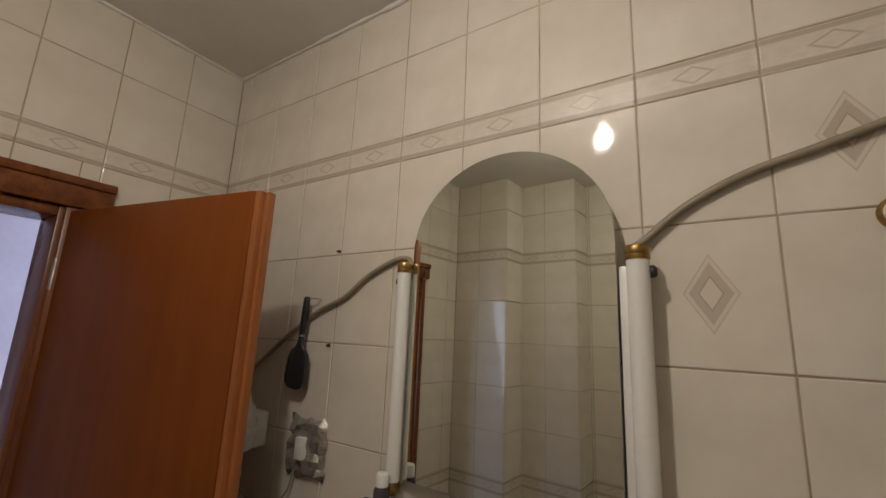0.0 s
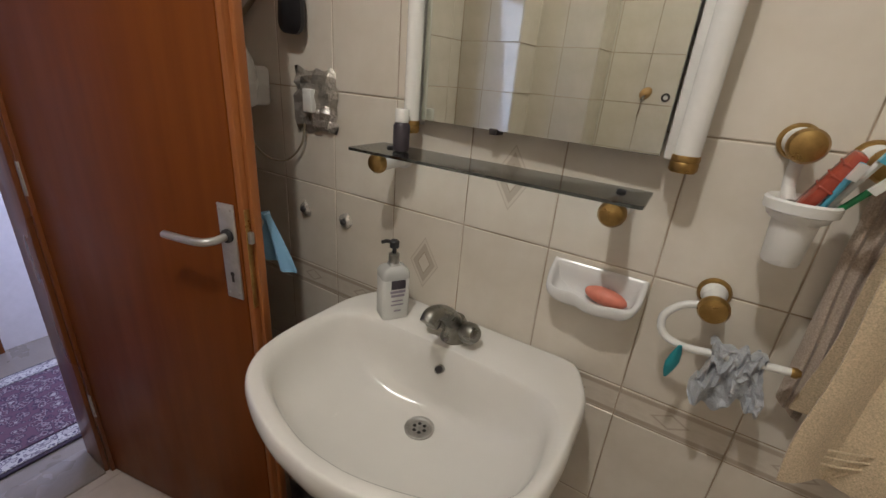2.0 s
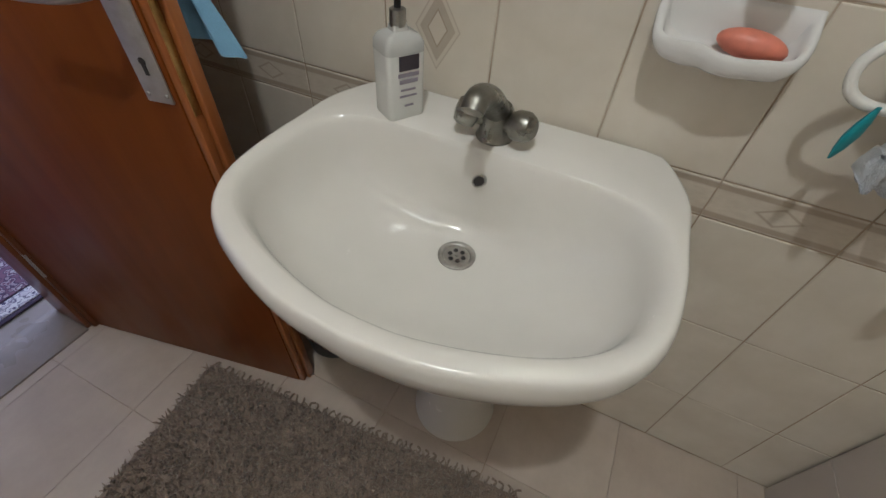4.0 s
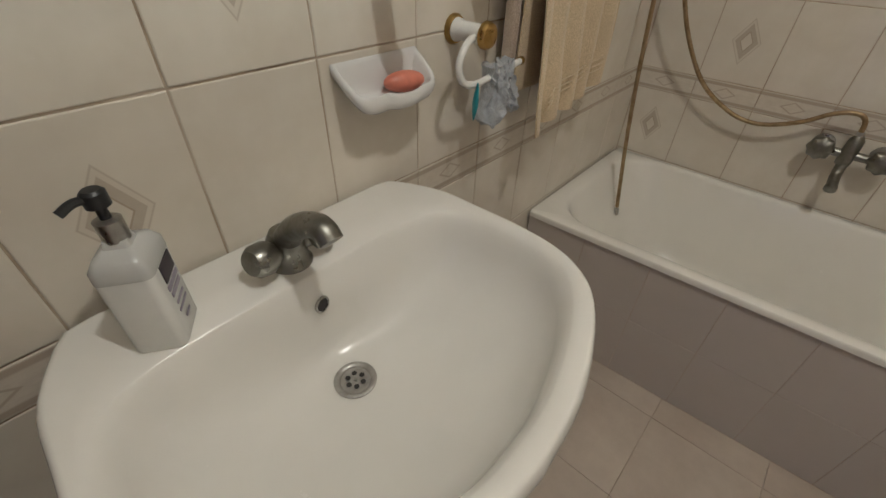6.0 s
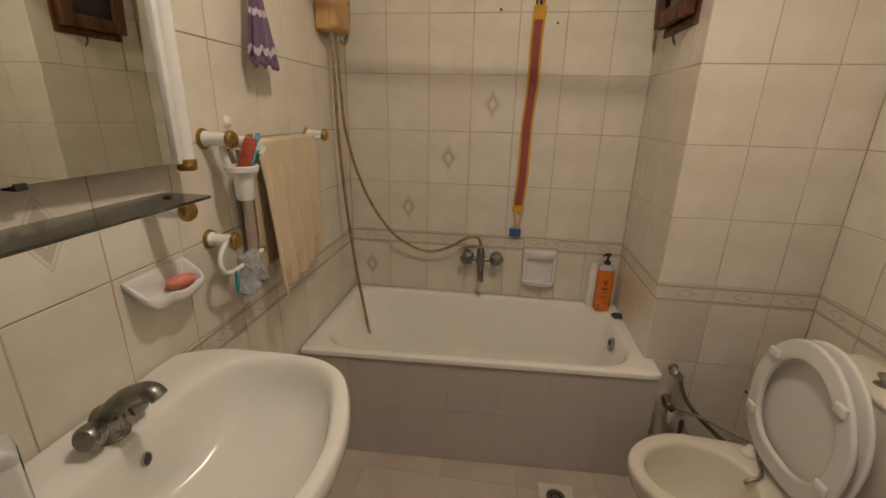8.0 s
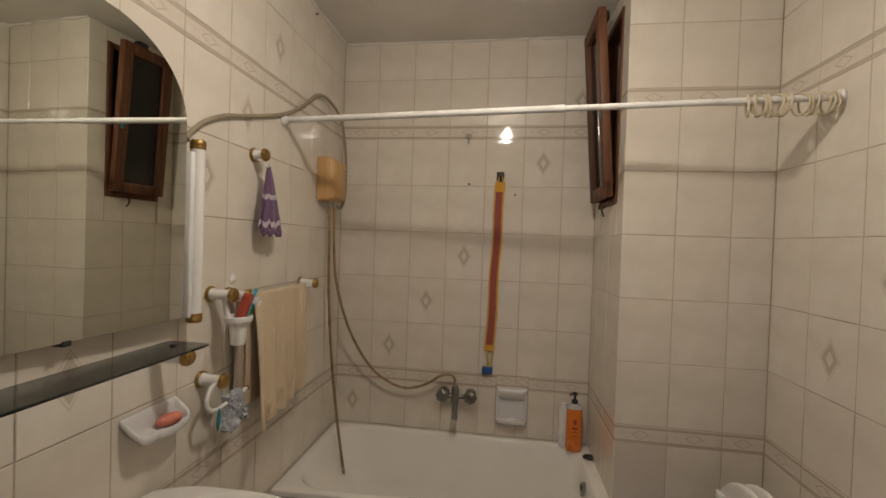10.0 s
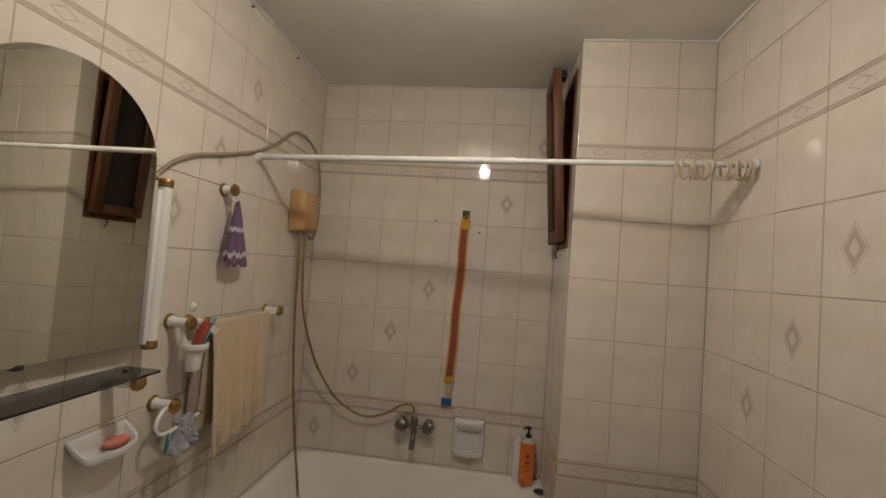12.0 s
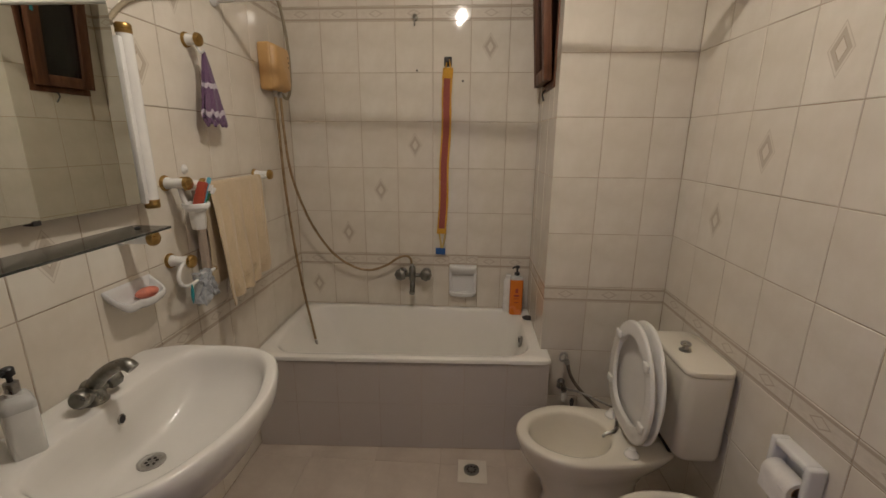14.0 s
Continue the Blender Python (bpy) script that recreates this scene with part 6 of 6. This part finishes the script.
def paper_holder():
    g = empty("paper_holder", "white ceramic wall box for toilet paper", "paper holder")
    x0, x1, z0, z1, y1 = -1.466, -1.324, 0.530, 0.684, RY + 0.048
    bm = B()
    box(bm, x0, x0 + 0.020, RY + 0.001, y1, z0, z1, 0.007, 3)
    box(bm, x1 - 0.020, x1, RY + 0.001, y1, z0, z1, 0.007, 3)
    box(bm, x0 + 0.016, x1 - 0.016, RY + 0.001, y1 - 0.002, z1 - 0.022, z1 - 0.0005, 0.007, 3)
    box(bm, x0 + 0.016, x1 - 0.016, RY + 0.001, y1 - 0.002, z0 + 0.0005, z0 + 0.020, 0.007, 3)
    box(bm, x0 + 0.016, x1 - 0.016, RY + 0.0008, RY + 0.006, z0 + 0.016, z1 - 0.016)
    part("box", bm, M_DISH, g)
    r = empty("toilet_roll", "half-used white toilet paper roll in the wall box", "toilet paper")
    c = Vector((x0 + 0.022, RY + 0.040, 0.592))
    bm = B()
    lathe(bm, [(0.020, 0.0), (0.031, 0.0), (0.0325, 0.002), (0.0325, 0.096), (0.031, 0.098), (0.020, 0.098)], c, (1, 0, 0), 36, False, False)
    part("paper", bm, M_PAPER, r)
    bm = B()
    lathe(bm, [(0.0200, -0.001), (0.0200, 0.099), (0.0185, 0.099), (0.0185, -0.001), (0.0200, -0.001)], c, (1, 0, 0), 28, False, False)
    part("core", bm, M_CARD, r)
    bm = B()
    box(bm, c.x + 0.002, c.x + 0.096, c.y + 0.0318, c.y + 0.0328, c.z - 0.055, c.z, 0.0003, 1)
    part("loose_sheet", bm, M_PAPER, r)


paper_holder()


def wall_fixture():
    g = empty("shell_hook", "brown shell-shaped wall hook with a metal prong", "hook", "hooks")
    bm = B()
    lathe(bm, [(0.036, 0.0), (0.034, 0.010), (0.022, 0.022), (0.006, 0.026)], (-1.69, RY + 0.0006, 1.372), (0, 1, 0), 14, True, True, 0.75)
    part("shell", bm, M_HEATER, g)
    bm = B()
    tube(bm, [(-1.69, RY + 0.015, 1.36), (-1.69, RY + 0.045, 1.345), (-1.69, RY + 0.06, 1.33), (-1.69, RY + 0.07, 1.345)], 0.006, 10)
    part("prong", bm, M_CHROME, g)
    s = empty("wall_socket", "small round socket with a dark rim on the tiles", "socket")
    bm = B()
    lathe(bm, [(0.022, 0.0), (0.022, 0.005), (0.013, 0.007), (0.012, 0.004)], (-1.585, RY + 0.0006, 1.358), (0, 1, 0), 20)
    part("rim", bm, M_RUBBER, s)
    bm = B()
    lathe(bm, [(0.012, 0.004), (0.011, 0.006)], (-1.585, RY + 0.001, 1.358), (0, 1, 0), 20)
    part("insert", bm, M_WHITE, s)
    plugs = [((x, RY + 0.0006, z), (0, 1, 0)) for x, z in ((-1.64, 1.86), (-1.61, 1.87), (-1.44, 1.87))]
    plugs += [((-0.0006, y, z), (-1, 0, 0)) for y, z in ((-0.714, 1.830), (-0.960, 1.777))]
    plugs += [((x, -0.0006, z), (0, -1, 0)) for x, z in ((-1.985, 1.829), (-1.993, 1.562), (-0.777, 2.574), (-0.376, 2.564))]
    plugs += [((PX - 0.0006, -1.768, 0.384), (-1, 0, 0))]
    for p, d in plugs:
        n = empty("wall_plug", "dark screw plug sticking out of the tiles", "screw", "old screw plugs")
        bm = B()
        lathe(bm, [(0.0055, 0), (0.005, 0.002), (0.0035, 0.003), (0.0035, 0.010), (0.0018, 0.012)], p, d, 8)
        part("screw", bm, M_RUBBER, n)


wall_fixture()


# ---------------------------------------------------------------- tiles, piece by piece
TILE_MESH = {}


def tile_mesh(w, h, t, material, bev=0.0022):
    key = (round(w, 3), round(h, 3), t, material.name)
    if key not in TILE_MESH:
        bm = B()
        e = bev
        rings = [[(-w / 2 + i, y, -h / 2 + i), (w / 2 - i, y, -h / 2 + i), (w / 2 - i, y, h / 2 - i), (-w / 2 + i, y, h / 2 - i)] for i, y in ((0, t), (0, e * 0.7), (e * 0.4, e * 0.2), (e, 0.0))]
        loft(bm, rings, False, True)
        TILE_MESH[key] = mesh_of("tile", bm, material, False)
    return TILE_MESH[key]


def minus(r, h):
    """What is left of the rectangle r outside the hole h."""
    x0, x1, z0, z1 = r
    a0, a1, b0, b1 = max(x0, h[0]), min(x1, h[1]), max(z0, h[2]), min(z1, h[3])
    if a0 >= a1 or b0 >= b1:
        return [r]
    out = [(x0, a0, z0, z1), (a1, x1, z0, z1), (a0, a1, z0, b0), (a0, a1, b1, z1)]
    return [q for q in out if q[1] - q[0] > 0.012 and q[3] - q[2] > 0.012]


def tile_wall(wall, origin, along, u0, u1, joint, decor=(), holes=(), gap=0.0026, rnd=1, odd=()):
    """Tiles on the wall through origin: along is the way u runs, joint one joint's u; the wall's face looks to the left of along turned by -90 degrees."""
    rng = random.Random(rnd)
    ang = math.degrees(math.atan2(along[1], along[0]))
    rows = [(0.0, L0 - 2 * ROW, 'p'), (L0 - 2 * ROW, L0 - ROW, 'p'), (L0 - ROW, L0, 'p'), (L0, L1, 'b')]
    rows += [(L1 + ROW * k, L1 + ROW * (k + 1), 'p') for k in range(5)] + [(U0, U1, 'b'), (U1, U1 + ROW, 'p'), (U1 + ROW, ZC, 'p')]
    k0 = math.floor((u0 - joint) / 0.2) - 1
    for k in range(k0, k0 + 20):
        a, b = max(u0, joint + 0.2 * k), min(u1, joint + 0.2 * (k + 1))
        if b - a < 0.012:
            continue
        for i, (z0, z1, sort) in enumerate(rows):
            whole = (a, b, z0, z1)
            pieces = [whole]
            for h in holes:
                pieces = [q for p in pieces for q in minus(p, h)]
            for p in pieces:
                m = M_BORDER if sort == 'b' else M_TILE
                if p == whole and (round((a + b) / 2, 2), i) in decor:
                    m = M_DIAMOND
                if (k - k0, i) in odd:
                    m = M_ODD
                ob = new("border_tile" if sort == 'b' else "tile", tile_mesh(p[1] - p[0] - gap, p[3] - p[2] - gap, 0.0042, m))
                u, z = (p[0] + p[1]) / 2, (p[2] + p[3]) / 2
                tilt = pose(0, 0, 0, rng.uniform(-0.22, 0.22), 0, rng.uniform(-0.25, 0.25))
                ob.matrix_world = pose(origin[0] + along[0] * u, origin[1] + along[1] * u, z, 0, 0, ang) @ tilt
                ob.parent = wall


SINK_DECOR = [(-1.68, 4), (-1.48, 5), (-1.28, 6), (-1.08, 7), (-0.88, 8), (-0.68, 10)]
tile_wall(wall_sink, (0, 0), (1, 0), DX, 0.0, -0.18, SINK_DECOR, (), rnd=2)
tile_wall(wall_bath, (0, 0), (0, -1), 0.0, -PY, 0.0, [(0.1, 2), (0.3, 4), (0.5, 5), (0.7, 6), (1.1, 8), (1.28, 10), (1.29, 10)], [(0.895, 1.065, 0.565, 0.76)], rnd=3)
tile_wall(wall_shaft_side, (0, PY), (-1, 0), 0.0, -PX, 0.11, (), [(-W1, -W0, WZ0, WZ1)], rnd=4)
tile_wall(wall_shaft, (PX, 0), (0, -1), -PY, -RY, 1.567, (), (), rnd=5, odd=((1, 2),))
tile_wall(wall_toilet, (0, RY), (-1, 0), -PX, -BX, 0.505, [(0.60, 4), (0.81, 5), (0.80, 5), (1.0, 6), (1.01, 6), (1.2, 7), (1.21, 7), (1.41, 8), (1.4, 8), (1.6, 10), (1.61, 10)], (), rnd=6)
tile_wall(wall_door, (DX, 0), (0, 1), AY, 0.0, -0.195, (), [(DOOR0, DOOR1, 0, DOORH)], rnd=7)

tile_wall(wall_pier, (0, AY), (-1, 0), -AX, -DX, -AX, (), (), rnd=8)
tile_wall(wall_pier, (AX, 0), (0, -1), -AY, -BY, -AY, (), (), rnd=9)
tile_wall(wall_pier_step, (0, BY), (-1, 0), -BX, -AX, -BX, (), (), rnd=10)
tile_wall(wall_pier_step, (BX, 0), (0, -1), -BY, -RY, -BY, (), (), rnd=12)

# bath panel
for k in range(7):
    for z0, z1 in ((0.002, 0.247), (0.247, TZ - 0.022)):
        y0, y1 = -max(0.008, 0.003 + 0.2 * k), -min(1.398, 0.203 + 0.2 * k)
        if y0 - y1 < 0.02:
            continue
        yc = (y0 + y1) / 2
        ob = new("tile", tile_mesh(y0 - y1 - 0.0012, z1 - z0 - 0.0012, 0.0042, M_APRON, 0.0012))
        slope = math.degrees(math.atan2(shear(-0.645, -1.398) - shear(-0.645, -0.008), 1.39))
        ob.matrix_world = pose(shear(-0.645, yc), yc, (z0 + z1) / 2, 0, 0, -90 + slope)
        ob.parent = APRON

# floor tiles
rng = random.Random(11)
S = 0.31
for i in range(-1, 10):
    for j in range(-1, 8):
        x0, x1 = max(DX, -0.43 - S * (i + 1)), min(-0.0, -0.43 - S * i)
        y0, y1 = max(RY, -0.28 - S * (j + 1)), min(0.0, -0.28 - S * j)
        if x1 - x0 < 0.02 or y1 - y0 < 0.02:
            continue
        ob = new("floor_tile", tile_mesh(x1 - x0 - 0.0012, y1 - y0 - 0.0012, 0.0042, M_FLOOR, 0.0012))
        ob.matrix_world = pose((x0 + x1) / 2, (y0 + y1) / 2, 0.0, -90 + rng.uniform(-0.1, 0.1), 0, 0)
        ob.parent = floor
